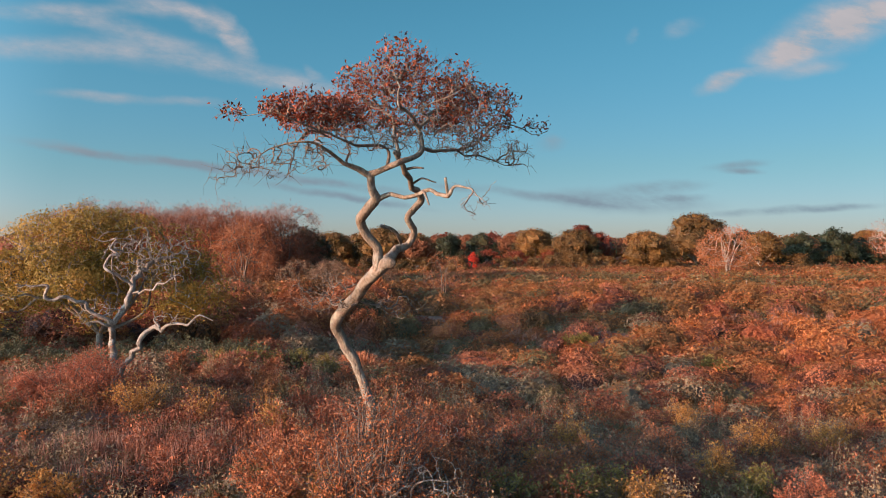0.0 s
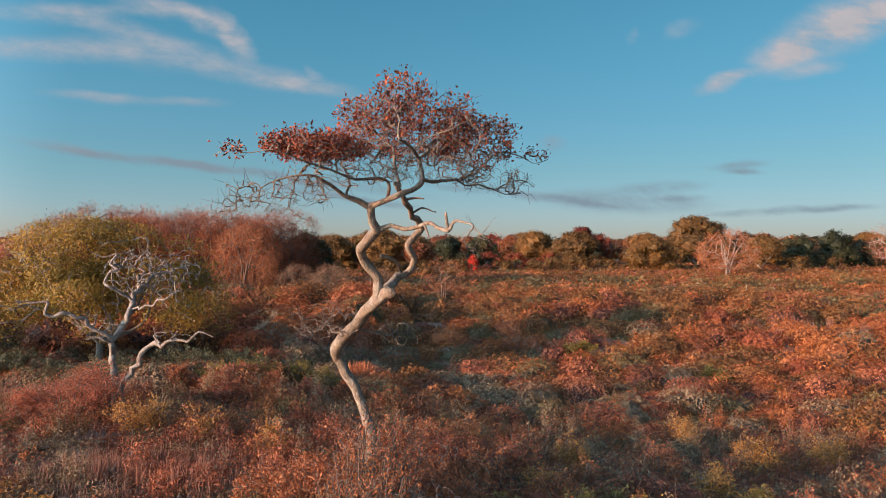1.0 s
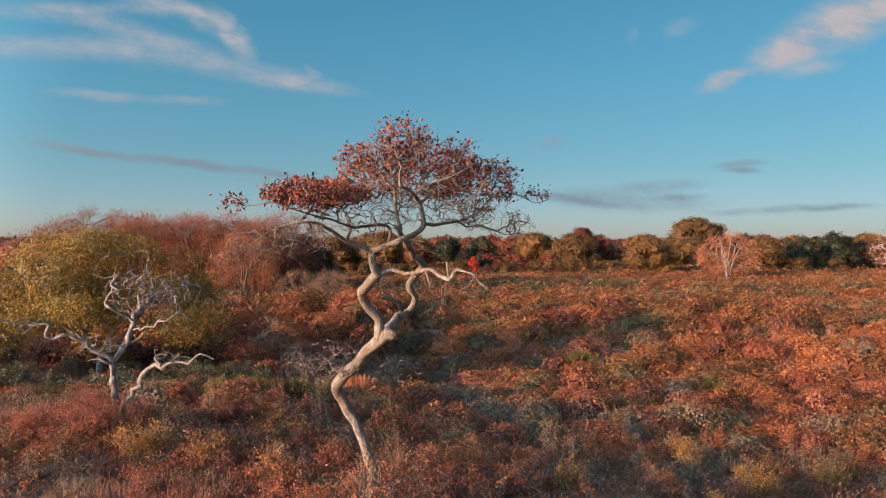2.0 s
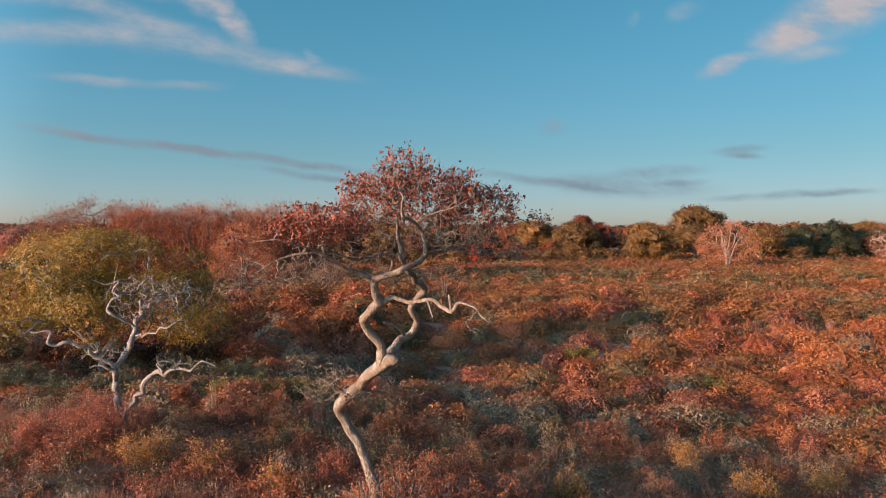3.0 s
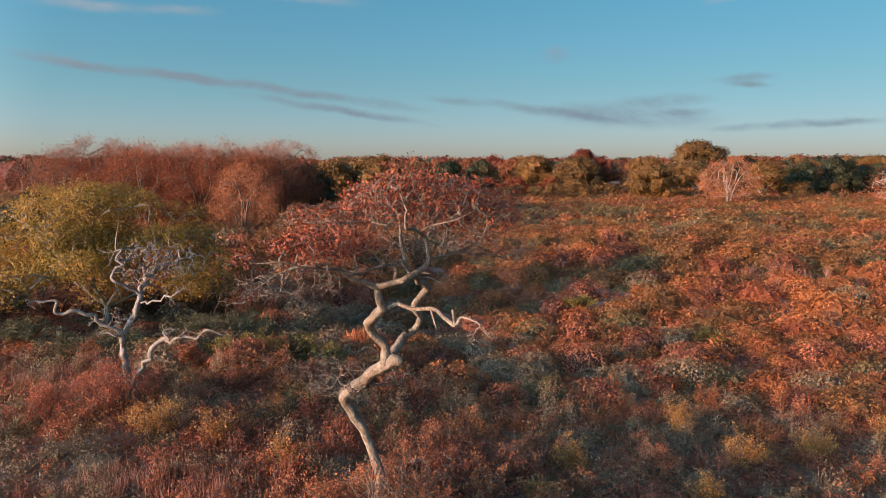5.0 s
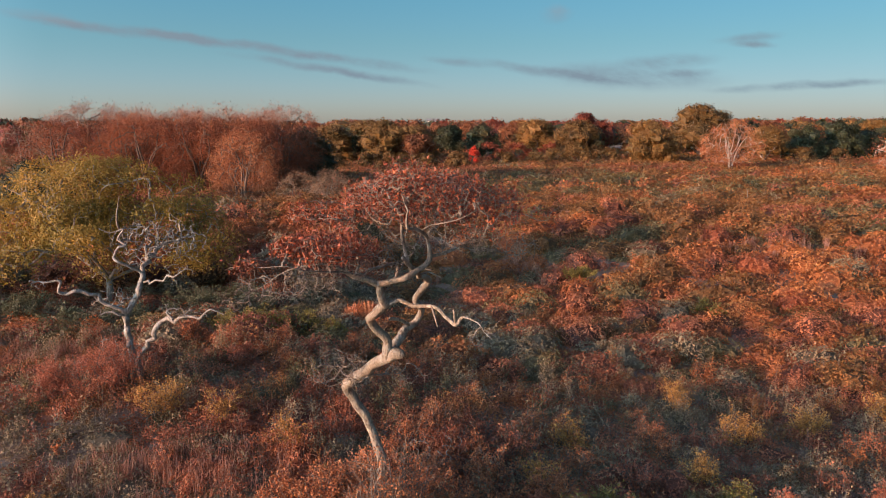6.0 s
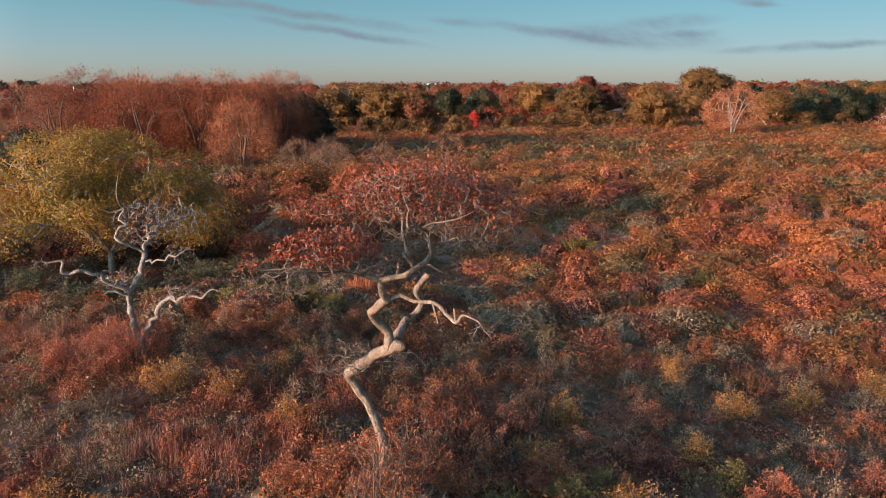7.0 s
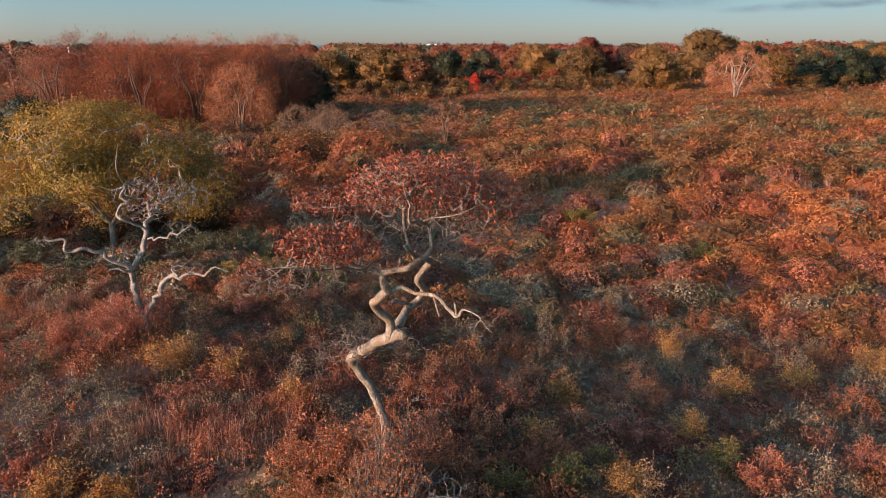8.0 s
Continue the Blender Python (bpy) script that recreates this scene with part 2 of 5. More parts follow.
WHITE_BARK = bark_material("whitish_stem_bark", (0.25, 0.2, 0.165), (0.12, 0.115, 0.095), (0.4, 0.36, 0.32), 2.0, 0.4)
DARK_BARK = bark_material("dark_trunk_bark", (0.105, 0.07, 0.05), (0.045, 0.03, 0.024), (0.15, 0.125, 0.10), 2.0, 0.4)
RED_TWIG = leaf_material("red_brown_fine_twigs", [(0.105, 0.032, 0.016), (0.225, 0.062, 0.024), (0.32, 0.10, 0.034)], 0.3, 0.4, 0.0, 0.8)
PINK_TWIG = leaf_material("pinkish_fine_twigs", [(0.17, 0.062, 0.030), (0.30, 0.105, 0.042), (0.40, 0.155, 0.062)], 0.3, 0.4, 0.0, 0.8)
GREY_TWIG = leaf_material("grey_tan_fine_twigs", [(0.10, 0.056, 0.032), (0.19, 0.105, 0.058), (0.25, 0.155, 0.095)], 0.3, 0.4, 0.0, 0.8)
OAK_LEAF = leaf_material("russet_oak_leaves", [(0.075, 0.022, 0.014), (0.18, 0.042, 0.019), (0.29, 0.072, 0.028), (0.31, 0.12, 0.055)], 1.2, 0.9, 0.1, 0.5)
OLIVE_LEAF = leaf_material("olive_yellow_leaves", [(0.06, 0.056, 0.012), (0.125, 0.094, 0.018), (0.20, 0.126, 0.024), (0.27, 0.145, 0.03)], 0.28, 0.22, 0.35, gain=1.35)
RUST_LEAF = leaf_material("rust_orange_leaves", [(0.13, 0.05, 0.022), (0.25, 0.088, 0.034), (0.35, 0.13, 0.05)], 0.12, 0.22, 0.2, gain=0.7)
GOLD_LEAF = leaf_material("golden_olive_leaves", [(0.09, 0.056, 0.016), (0.19, 0.098, 0.026), (0.29, 0.135, 0.036)], 0.12, 0.22, 0.2, gain=0.76)
DARK_LEAF = leaf_material("dark_evergreen_leaves", [(0.015, 0.02, 0.009), (0.032, 0.036, 0.014), (0.06, 0.05, 0.02)], 0.2, 0.22, 0.15)
BROWN_LEAF = leaf_material("brown_green_leaves", [(0.065, 0.043, 0.015), (0.155, 0.084, 0.024), (0.255, 0.12, 0.035)], 0.15, 0.22, 0.2, gain=0.72)
RED_LEAF = leaf_material("deep_red_leaves", [(0.12, 0.03, 0.018), (0.26, 0.06, 0.028), (0.36, 0.10, 0.04)], 0.12, 0.22, gain=0.72)
SCARLET_LEAF = leaf_material("scarlet_leaves", [(0.40, 0.035, 0.02), (0.60, 0.06, 0.03), (0.65, 0.12, 0.05)], 0.5, 0.5)
H_RUSSET = leaf_material("russet_shrub_leaves", [(0.07, 0.028, 0.017), (0.16, 0.054, 0.028), (0.27, 0.088, 0.041), (0.33, 0.14, 0.068)], 0.35, 0.55, 0.25, gain=1.3, clumps=0.85)
H_ORANGE = leaf_material("orange_shrub_leaves", [(0.13, 0.046, 0.020), (0.29, 0.090, 0.031), (0.40, 0.135, 0.042), (0.42, 0.185, 0.065)], 0.35, 0.55, 0.25, gain=0.98, clumps=0.85)
H_GOLD = leaf_material("golden_shrub_leaves", [(0.12, 0.061, 0.023), (0.26, 0.114, 0.037), (0.39, 0.165, 0.052)], 0.35, 0.55, 0.25, gain=0.82, clumps=0.85)
H_GREY = leaf_material("grey_green_shrub_leaves", [(0.065, 0.048, 0.027), (0.14, 0.099, 0.055), (0.215, 0.146, 0.08), (0.28, 0.178, 0.098)], 0.35, 0.55, 0.2, gain=1.12, clumps=0.85)
H_PINK = leaf_material("crimson_shrub_leaves", [(0.12, 0.035, 0.019), (0.25, 0.071, 0.030), (0.34, 0.115, 0.048)], 0.35, 0.55, gain=1.1, clumps=0.85)
H_GREEN = leaf_material("dark_green_shrub_leaves", [(0.035, 0.028, 0.013), (0.072, 0.051, 0.021), (0.115, 0.077, 0.03)], 0.35, 0.55, 0.2, gain=1.8, clumps=0.85)
GRASS = leaf_material("red_tawny_grass", [(0.15, 0.075, 0.052), (0.27, 0.125, 0.085), (0.37, 0.20, 0.135)], 0.5, 0.7, 0.3)
FLAME_GRASS = leaf_material("flame_orange_grass", [(0.42, 0.15, 0.06), (0.60, 0.23, 0.10), (0.68, 0.32, 0.17)], 0.5, 0.6, 0.3)
WALL_WHITE = plain_material("white_clapboard", (0.62, 0.60, 0.56), (0.78, 0.76, 0.72), 0.6)
ROOF_GREY = plain_material("grey_roof_shingle", (0.10, 0.10, 0.10), (0.17, 0.165, 0.16), 0.8)
PANE_DARK = plain_material("dark_window_pane", (0.02, 0.025, 0.03), (0.04, 0.045, 0.05), 0.8, 0.15)

# ---- mesh tools ----
rng = np.random.default_rng(11)


def quads(name, V, F, material, smooth=False, tone=None):
    """A mesh from an array of corners and arrays of corner numbers, four or three to a face."""
    V = np.asarray(V, np.float32).reshape(-1, 3)
    faces = [np.asarray(f, np.int32).reshape(-1, np.shape(f)[-1]) for f in (F if isinstance(F, list) else [F])]
    sizes = np.concatenate([np.full(len(f), f.shape[1], np.int32) for f in faces])
    loops = np.concatenate([f.ravel() for f in faces])
    me = bpy.data.meshes.new(name)
    me.vertices.add(len(V)), me.loops.add(len(loops)), me.polygons.add(len(sizes))
    me.vertices.foreach_set("co", V.ravel())
    me.loops.foreach_set("vertex_index", loops)
    me.polygons.foreach_set("loop_start", np.concatenate([[0], np.cumsum(sizes)[:-1]]).astype(np.int32))
    me.polygons.foreach_set("use_smooth", np.full(len(sizes), smooth))
    me.update(calc_edges=True)
    if tone is not None:
        me.attributes.new("tone", "FLOAT", "POINT").data.foreach_set("value", np.asarray(tone, np.float32))
    me.materials.append(material)
    return me


def merge(batches):
    Vs, Fs, n = [], {}, 0
    for V, F in batches:
        Vs.append(V)
        Fs.setdefault(F.shape[1], []).append(F + n)
        n += len(V)
    got = [np.concatenate(f) for f in Fs.values()]
    return np.concatenate(Vs), got if len(got) > 1 else got[0]


def thing(name, x, y, z, label, category, group="", kind=""):
    ob = new(name)
    ob.location = (x, y, z)
    return tagged(ob, label, category, group, kind)


def part(name, VF, material, parent, label="", kind="", smooth=False):
    """One mesh object under a thing or a part, from quads in the thing's own space."""
    ob = new(name, quads(name, *VF, material, smooth))
    ob.parent = parent
    return tagged(ob, label, kind=kind)


def spline(rows, step):
    """Rows of x, y, z, radius, resampled along a smooth curve."""
    rows = np.array(rows, float)
    pad = np.concatenate([[2 * rows[0] - rows[1]], rows, [2 * rows[-1] - rows[-2]]])
    got = []
    for k in range(len(rows) - 1):
        a, b, c, d = pad[k:k + 4]
        n = max(2, int(np.linalg.norm(c[:3] - b[:3]) / step))
        for t in np.arange(n) / n:
            got.append(0.5 * (2 * b + (c - a) * t + (2 * a - 5 * b + 4 * c - d) * t * t + (3 * b - a - 3 * c + d) * t ** 3))
    got.append(rows[-1])
    return np.array(got)


def unit(v):
    return v / np.maximum(np.linalg.norm(v, axis=-1, keepdims=True), 1e-9)


def tube(rows, step=0.06, sides=10, rough=0.1, kink=0.0):
    """A gnarled limb round a spline, closed at the far end. kink: small sudden bends, in metres."""
    s = spline(rows, step)
    if kink:
        at = np.arange(0, len(s) + 4, 4)
        off = rng.normal(0, kink, (len(at), 3))
        off[0] = 0
        s[:, :3] += np.stack([np.interp(np.arange(len(s)), at, off[:, k]) for k in range(3)], -1)
    P, R = s[:, :3], np.maximum(s[:, 3], 0.003)
    tang = unit(np.gradient(P, axis=0))
    side = unit(np.cross(tang[0], (0.3, 0.9, 0.1)))
    V = []
    ang = np.arange(sides) * 2 * np.pi / sides
    bumps = rng.normal(0, 1, (len(P) // 3 + 3, sides))
    for k, (p, t, r) in enumerate(zip(P, tang, R)):
        side = unit(side - t * np.dot(side, t))
        up = np.cross(t, side)
        a = k / 3
        lump = bumps[int(a)] * (1 - a % 1) + bumps[int(a) + 1] * (a % 1)
        rr = r * (1 + rough * lump)
        V.append(p + np.outer(np.cos(ang) * rr, side) + np.outer(np.sin(ang) * rr, up))
    n = len(P)
    tip = P[-1] + tang[-1] * R[-1] * 0.6
    V.append(tip + (V[-1] - P[-1]) * 0.15)
    V = np.concatenate(V)
    k, j = np.meshgrid(np.arange(n), np.arange(sides), indexing="ij")
    a, b = k * sides + j, k * sides + (j + 1) % sides
    return V, np.stack([a, b, b + sides, a + sides], -1).reshape(-1, 4)


def rods(P, R, sides=4):
    """Many thin tubes at once: P is (count, points, 3), R is (count, points)."""
    M, K = P.shape[:2]
    if M == 0:
        return np.zeros((0, 3)), np.zeros((0, 4), int)
    tang = unit(np.gradient(P, axis=1))
    ref = unit(np.array([0.31, 0.42, 0.85]) + rng.normal(0, 0.2, (M, 1, 3)))
    side = unit(np.cross(tang, ref))
    up = np.cross(tang, side)
    ang = np.arange(sides) * 2 * np.pi / sides
    V = P[:, :, None] + R[:, :, None, None] * (np.cos(ang)[:, None] * side[:, :, None] + np.sin(ang)[:, None] * up[:, :, None])
    m, k, j = np.meshgrid(np.arange(M), np.arange(K - 1), np.arange(sides), indexing="ij")
    a, b = (m * K + k) * sides + j, (m * K + k) * sides + (j + 1) % sides
    return V.reshape(-1, 3), np.stack([a, b, b + sides, a + sides], -1).reshape(-1, 4)


def leaf_cards(P, D, size, wide=0.5, fold=0.25, corners=4, out=None):
    """Leaves: folded four-cornered blades that start at P and point along D, laid about square to out; three corners for those far off."""
    n = len(P)
    D = unit(D)
    if out is None:
        side = unit(np.cross(D, rng.normal(0, 1, (n, 3))))
    else:
        out = unit(unit(out) + rng.normal(0, 0.38, (n, 3)))
        D = unit(D - 0.9 * out * (D * out).sum(-1, keepdims=True))
        side = unit(np.cross(D, out))
    nor = np.cross(D, side)
    L = np.broadcast_to(np.asarray(size, float), (n,))[:, None]
    W = L * wide * rng.uniform(0.35, 0.65, (n, 1))
    mid = P + D * L * rng.uniform(0.4, 0.55, (n, 1)) + nor * L * fold * rng.uniform(-1, 1, (n, 1))
    if corners == 3:
        return np.stack([P, mid + side * W * 1.3, P + D * L - side * W * 0.7], 1).reshape(-1, 3), np.arange(n * 3).reshape(-1, 3)
    V = np.stack([P, mid + side * W, P + D * L, mid - side * W], 1).reshape(-1, 3)
    return V, np.arange(n * 4).reshape(-1, 4)


def grow(limbs, targets, tip=0.004, power=0.42, wiggle=0.12, points=5, step=0.1, most=0.05):
    """Twigs from the limbs to each target: the nearest wood, limb or earlier twig, sends one out; what carries more twigs is thicker."""
    nodes = [spline(r, step)[:, :3] for r in limbs]
    N = np.concatenate(nodes)
    n0 = len(N)
    own = np.full(n0, -1)
    order = np.argsort([np.min(np.sum((N - t) ** 2, 1)) for t in targets])
    T = np.asarray(targets)[order]
    allP = np.empty((n0 + len(T) * points, 3))
    allP[:n0] = N
    parent = np.full(len(allP), -1)
    dirs = np.zeros_like(allP)
    count, lines, ids = n0, [], []
    ts = np.linspace(0, 1, points + 1)[1:, None]
    for t in T:
        d = np.sum((allP[:count] - t) ** 2, 1)
        k = int(np.argmin(d))
        a = allP[k]
        gap = t - a
        length = np.linalg.norm(gap) + 1e-6
        start = dirs[k] * length * 0.35 if k >= n0 else unit(gap + rng.normal(0, 0.5, 3) * length) * length * 0.35
        wob = np.cumsum(rng.normal(0, wiggle * length / points ** 0.5, (points, 3)), 0) * (1.05 - ts)
        path = a + start * ts * (1 - ts) + gap * ts + wob
        path[-1] = t
        allP[count:count + points] = path
        parent[count] = k
        parent[count + 1:count + points] = np.arange(count, count + points - 1)
        dirs[count:count + points] = unit(np.diff(np.vstack([a, path]), axis=0))
        lines.append(np.vstack([a, path]))
        ids.append(np.arange(count, count + points))
        count += points
    load = np.zeros(len(allP))
    for i in ids:
        load[i[-1]] += 1
    for i in range(len(allP) - 1, n0 - 1, -1):
        if parent[i] >= n0:
            load[parent[i]] += load[i]
    rad = np.minimum(tip * np.maximum(load, 1) ** power, most)
    P = np.array(lines)
    R = np.array([np.concatenate([[rad[i[0]]], rad[i]]) for i in ids])
    R[:, -1] *= np.where(load[[i[-1] for i in ids]] > 1, 1.0, 0.5)
    return P, R


def cloud_of(n, centre, radii, shell=0.0):
    """Points in an ellipsoid; shell 1 puts all at its surface."""
    d = unit(rng.normal(0, 1, (n, 3)))
    r = shell + (1 - shell) * rng.uniform(0, 1, (n, 1)) ** (1 / 3)
    return np.array(centre) + d * r * np.array(radii)


def lattice(seed):
    return np.random.default_rng(seed).uniform(0, 1, (64, 64))


def patches(x, y, size, seed):
    """Smooth patches between 0 and 1 over the plan, of about that size in metres."""
    out, amp, tot = 0.0, 1.0, 0.0
    for k in range(3):
        g = lattice(seed + k)
        a, b = x / size * 2 ** k + 31.7, y / size * 2 ** k + 17.3
        i, j = np.floor(a).astype(int), np.floor(b).astype(int)
        f, h = a - i, b - j
        f, h = f * f * (3 - 2 * f), h * h * (3 - 2 * h)
        v = (g[i % 64, j % 64] * (1 - f) + g[(i + 1) % 64, j % 64] * f) * (1 - h) + (g[i % 64, (j + 1) % 64] * (1 - f) + g[(i + 1) % 64, (j + 1) % 64] * f) * h
        out, tot, amp = out + v * amp, tot + amp, amp * 0.5
    return out / tot


# ---- ground ----
# swells and hollows: x, y, breadth, height
SWELLS = [(-10, 18, 7, 1.24), (3, 15, 7, 0.63), (12, 22, 8, -0.27), (9, 32, 8, -0.40), (-3, 42, 7, -1.53), (8, 55, 9, 0.33), (16, 40, 10, -0.25), (26, 48, 12, 0.17), (18, 64, 12, 0.79), (-15, 26, 8, 0.17),
          (-15, 48, 12, 0.57), (-1, 20, 6, -0.23), (25, 92, 22, 0.05), (58, 105, 28, -0.17), (-25, 80, 25, 0.20), (5, 115, 28, -0.42), (50, 150, 35, 0.40), (0, 70, 15, -0.34), (-2.5, 12.5, 3.5, 0.48)]


def height(x, y):
    x, y = np.asarray(x, float), np.asarray(y, float)
    z = np.full(np.broadcast(x, y).shape, -2.9)
    for a, b, s, h in SWELLS:
        z = z + h * np.exp(-((x - a) ** 2 + (y - b) ** 2) / (2 * s * s))
    far = np.hypot(x, y - 100)
    z = z + 0.2 * (patches(x, y, 4.0, 3) - 0.5) + 0.3 * (patches(x, y, 9.0, 33) - 0.5) * np.clip((np.hypot(x, y) - 14) / 10, 0.2, 1) + 0.8 * (patches(x, y, 60.0, 9) - 0.5) * np.clip((far - 110) / 150, 0, 1)
    return z - 3.0 * np.clip((far - 900) / 500, 0, 1)


def build_ground():
    s = np.linspace(-1, 1, 211)
    gx = 34 * s + 4300 * np.abs(s) ** 6 * np.sign(s)
    gy = 25 + 42 * s + 4300 * np.abs(s) ** 6 * np.sign(s)
    X, Y = np.meshgrid(gx, gy, indexing="ij")
    V = np.stack([X, Y, height(X, Y)], -1).reshape(-1, 3)
    i, j = np.meshgrid(np.arange(210), np.arange(210), indexing="ij")
    a = i * 211 + j
    ob = new("ground", quads("ground", V, np.stack([a, a + 211, a + 212, a + 1], -1), LITTER, True))
    tagged(ob, "dark soil and leaf litter under the heath", "ground", kind="structure")
    V = np.array([(-4500, 700, -3.6), (4500, 700, -3.6), (4500, 4600, -3.6), (-4500, 4600, -3.6)], float)
    water = new("water", quads("water", V, np.array([[0, 1, 2, 3]]), WATER))
    tagged(water, "strip of blue sea on the horizon", "water", kind="structure")


build_ground()

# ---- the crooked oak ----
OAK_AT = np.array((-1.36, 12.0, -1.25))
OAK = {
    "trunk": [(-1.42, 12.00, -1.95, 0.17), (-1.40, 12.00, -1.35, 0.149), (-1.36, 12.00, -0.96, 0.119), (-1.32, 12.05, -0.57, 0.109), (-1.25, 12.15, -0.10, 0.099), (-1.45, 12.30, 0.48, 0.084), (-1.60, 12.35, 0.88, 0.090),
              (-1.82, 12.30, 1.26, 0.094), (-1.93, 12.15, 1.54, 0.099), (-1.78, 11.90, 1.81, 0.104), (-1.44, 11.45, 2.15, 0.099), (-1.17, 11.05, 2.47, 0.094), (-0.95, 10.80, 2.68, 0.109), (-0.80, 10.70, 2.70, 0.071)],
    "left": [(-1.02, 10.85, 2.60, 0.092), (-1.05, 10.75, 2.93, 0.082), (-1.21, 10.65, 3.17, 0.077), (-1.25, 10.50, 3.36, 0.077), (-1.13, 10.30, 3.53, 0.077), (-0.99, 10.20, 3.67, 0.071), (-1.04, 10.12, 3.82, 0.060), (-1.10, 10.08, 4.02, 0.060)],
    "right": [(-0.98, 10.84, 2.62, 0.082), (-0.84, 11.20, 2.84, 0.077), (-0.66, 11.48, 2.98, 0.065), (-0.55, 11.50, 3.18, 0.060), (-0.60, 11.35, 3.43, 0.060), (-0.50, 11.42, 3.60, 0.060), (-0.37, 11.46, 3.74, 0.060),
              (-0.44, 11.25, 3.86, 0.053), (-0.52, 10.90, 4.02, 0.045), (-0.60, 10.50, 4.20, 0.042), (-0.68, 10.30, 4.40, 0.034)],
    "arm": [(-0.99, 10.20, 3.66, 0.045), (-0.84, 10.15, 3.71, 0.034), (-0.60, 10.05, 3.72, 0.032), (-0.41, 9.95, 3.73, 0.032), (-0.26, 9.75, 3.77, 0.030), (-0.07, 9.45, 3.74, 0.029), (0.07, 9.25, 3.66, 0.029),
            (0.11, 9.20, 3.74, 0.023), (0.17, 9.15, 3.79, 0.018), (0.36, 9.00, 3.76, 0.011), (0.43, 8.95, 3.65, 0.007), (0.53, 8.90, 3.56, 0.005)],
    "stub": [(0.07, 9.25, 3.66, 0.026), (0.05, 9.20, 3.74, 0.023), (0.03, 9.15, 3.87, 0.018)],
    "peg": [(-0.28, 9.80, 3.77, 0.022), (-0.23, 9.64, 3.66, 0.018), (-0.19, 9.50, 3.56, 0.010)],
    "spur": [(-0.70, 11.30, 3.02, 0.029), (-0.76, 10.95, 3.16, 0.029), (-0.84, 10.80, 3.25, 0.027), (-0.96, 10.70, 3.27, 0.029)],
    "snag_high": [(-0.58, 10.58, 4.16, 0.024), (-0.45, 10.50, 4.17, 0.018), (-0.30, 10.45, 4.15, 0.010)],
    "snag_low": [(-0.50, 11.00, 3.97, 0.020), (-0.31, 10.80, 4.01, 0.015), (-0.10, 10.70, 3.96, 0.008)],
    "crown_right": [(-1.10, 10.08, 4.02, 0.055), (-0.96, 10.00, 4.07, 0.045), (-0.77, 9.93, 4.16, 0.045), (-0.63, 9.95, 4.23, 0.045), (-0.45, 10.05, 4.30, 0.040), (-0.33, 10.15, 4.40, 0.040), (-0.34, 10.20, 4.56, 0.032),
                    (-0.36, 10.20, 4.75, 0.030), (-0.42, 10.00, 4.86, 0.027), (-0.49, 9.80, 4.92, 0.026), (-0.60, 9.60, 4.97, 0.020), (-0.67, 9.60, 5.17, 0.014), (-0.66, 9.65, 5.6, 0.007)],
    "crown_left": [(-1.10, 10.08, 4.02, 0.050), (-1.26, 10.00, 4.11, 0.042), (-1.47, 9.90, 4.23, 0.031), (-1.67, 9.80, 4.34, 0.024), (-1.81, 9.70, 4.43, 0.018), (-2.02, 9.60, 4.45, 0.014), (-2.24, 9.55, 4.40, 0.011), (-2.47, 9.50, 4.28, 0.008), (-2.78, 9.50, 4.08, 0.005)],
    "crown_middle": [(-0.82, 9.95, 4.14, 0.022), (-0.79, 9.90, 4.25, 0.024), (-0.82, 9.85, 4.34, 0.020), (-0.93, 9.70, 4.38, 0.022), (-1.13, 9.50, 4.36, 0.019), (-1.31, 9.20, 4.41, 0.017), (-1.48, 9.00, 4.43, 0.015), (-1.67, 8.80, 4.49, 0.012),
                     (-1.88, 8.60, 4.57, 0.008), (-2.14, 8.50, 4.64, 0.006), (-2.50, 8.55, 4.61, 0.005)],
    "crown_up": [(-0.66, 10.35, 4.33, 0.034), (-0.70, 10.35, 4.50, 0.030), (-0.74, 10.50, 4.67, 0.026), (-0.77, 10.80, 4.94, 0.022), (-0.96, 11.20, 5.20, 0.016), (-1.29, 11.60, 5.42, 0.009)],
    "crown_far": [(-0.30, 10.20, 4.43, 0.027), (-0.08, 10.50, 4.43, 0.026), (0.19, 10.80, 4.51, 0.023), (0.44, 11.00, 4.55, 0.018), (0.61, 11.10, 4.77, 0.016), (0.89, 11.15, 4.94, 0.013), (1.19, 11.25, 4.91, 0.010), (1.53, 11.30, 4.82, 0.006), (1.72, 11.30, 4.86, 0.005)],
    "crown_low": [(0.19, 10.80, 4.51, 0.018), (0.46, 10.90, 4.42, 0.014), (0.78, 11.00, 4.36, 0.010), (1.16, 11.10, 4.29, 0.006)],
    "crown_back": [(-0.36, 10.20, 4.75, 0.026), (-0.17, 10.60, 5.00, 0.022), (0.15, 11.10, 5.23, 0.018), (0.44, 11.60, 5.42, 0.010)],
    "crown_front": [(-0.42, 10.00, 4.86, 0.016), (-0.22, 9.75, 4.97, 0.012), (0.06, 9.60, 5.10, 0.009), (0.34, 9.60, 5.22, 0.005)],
}
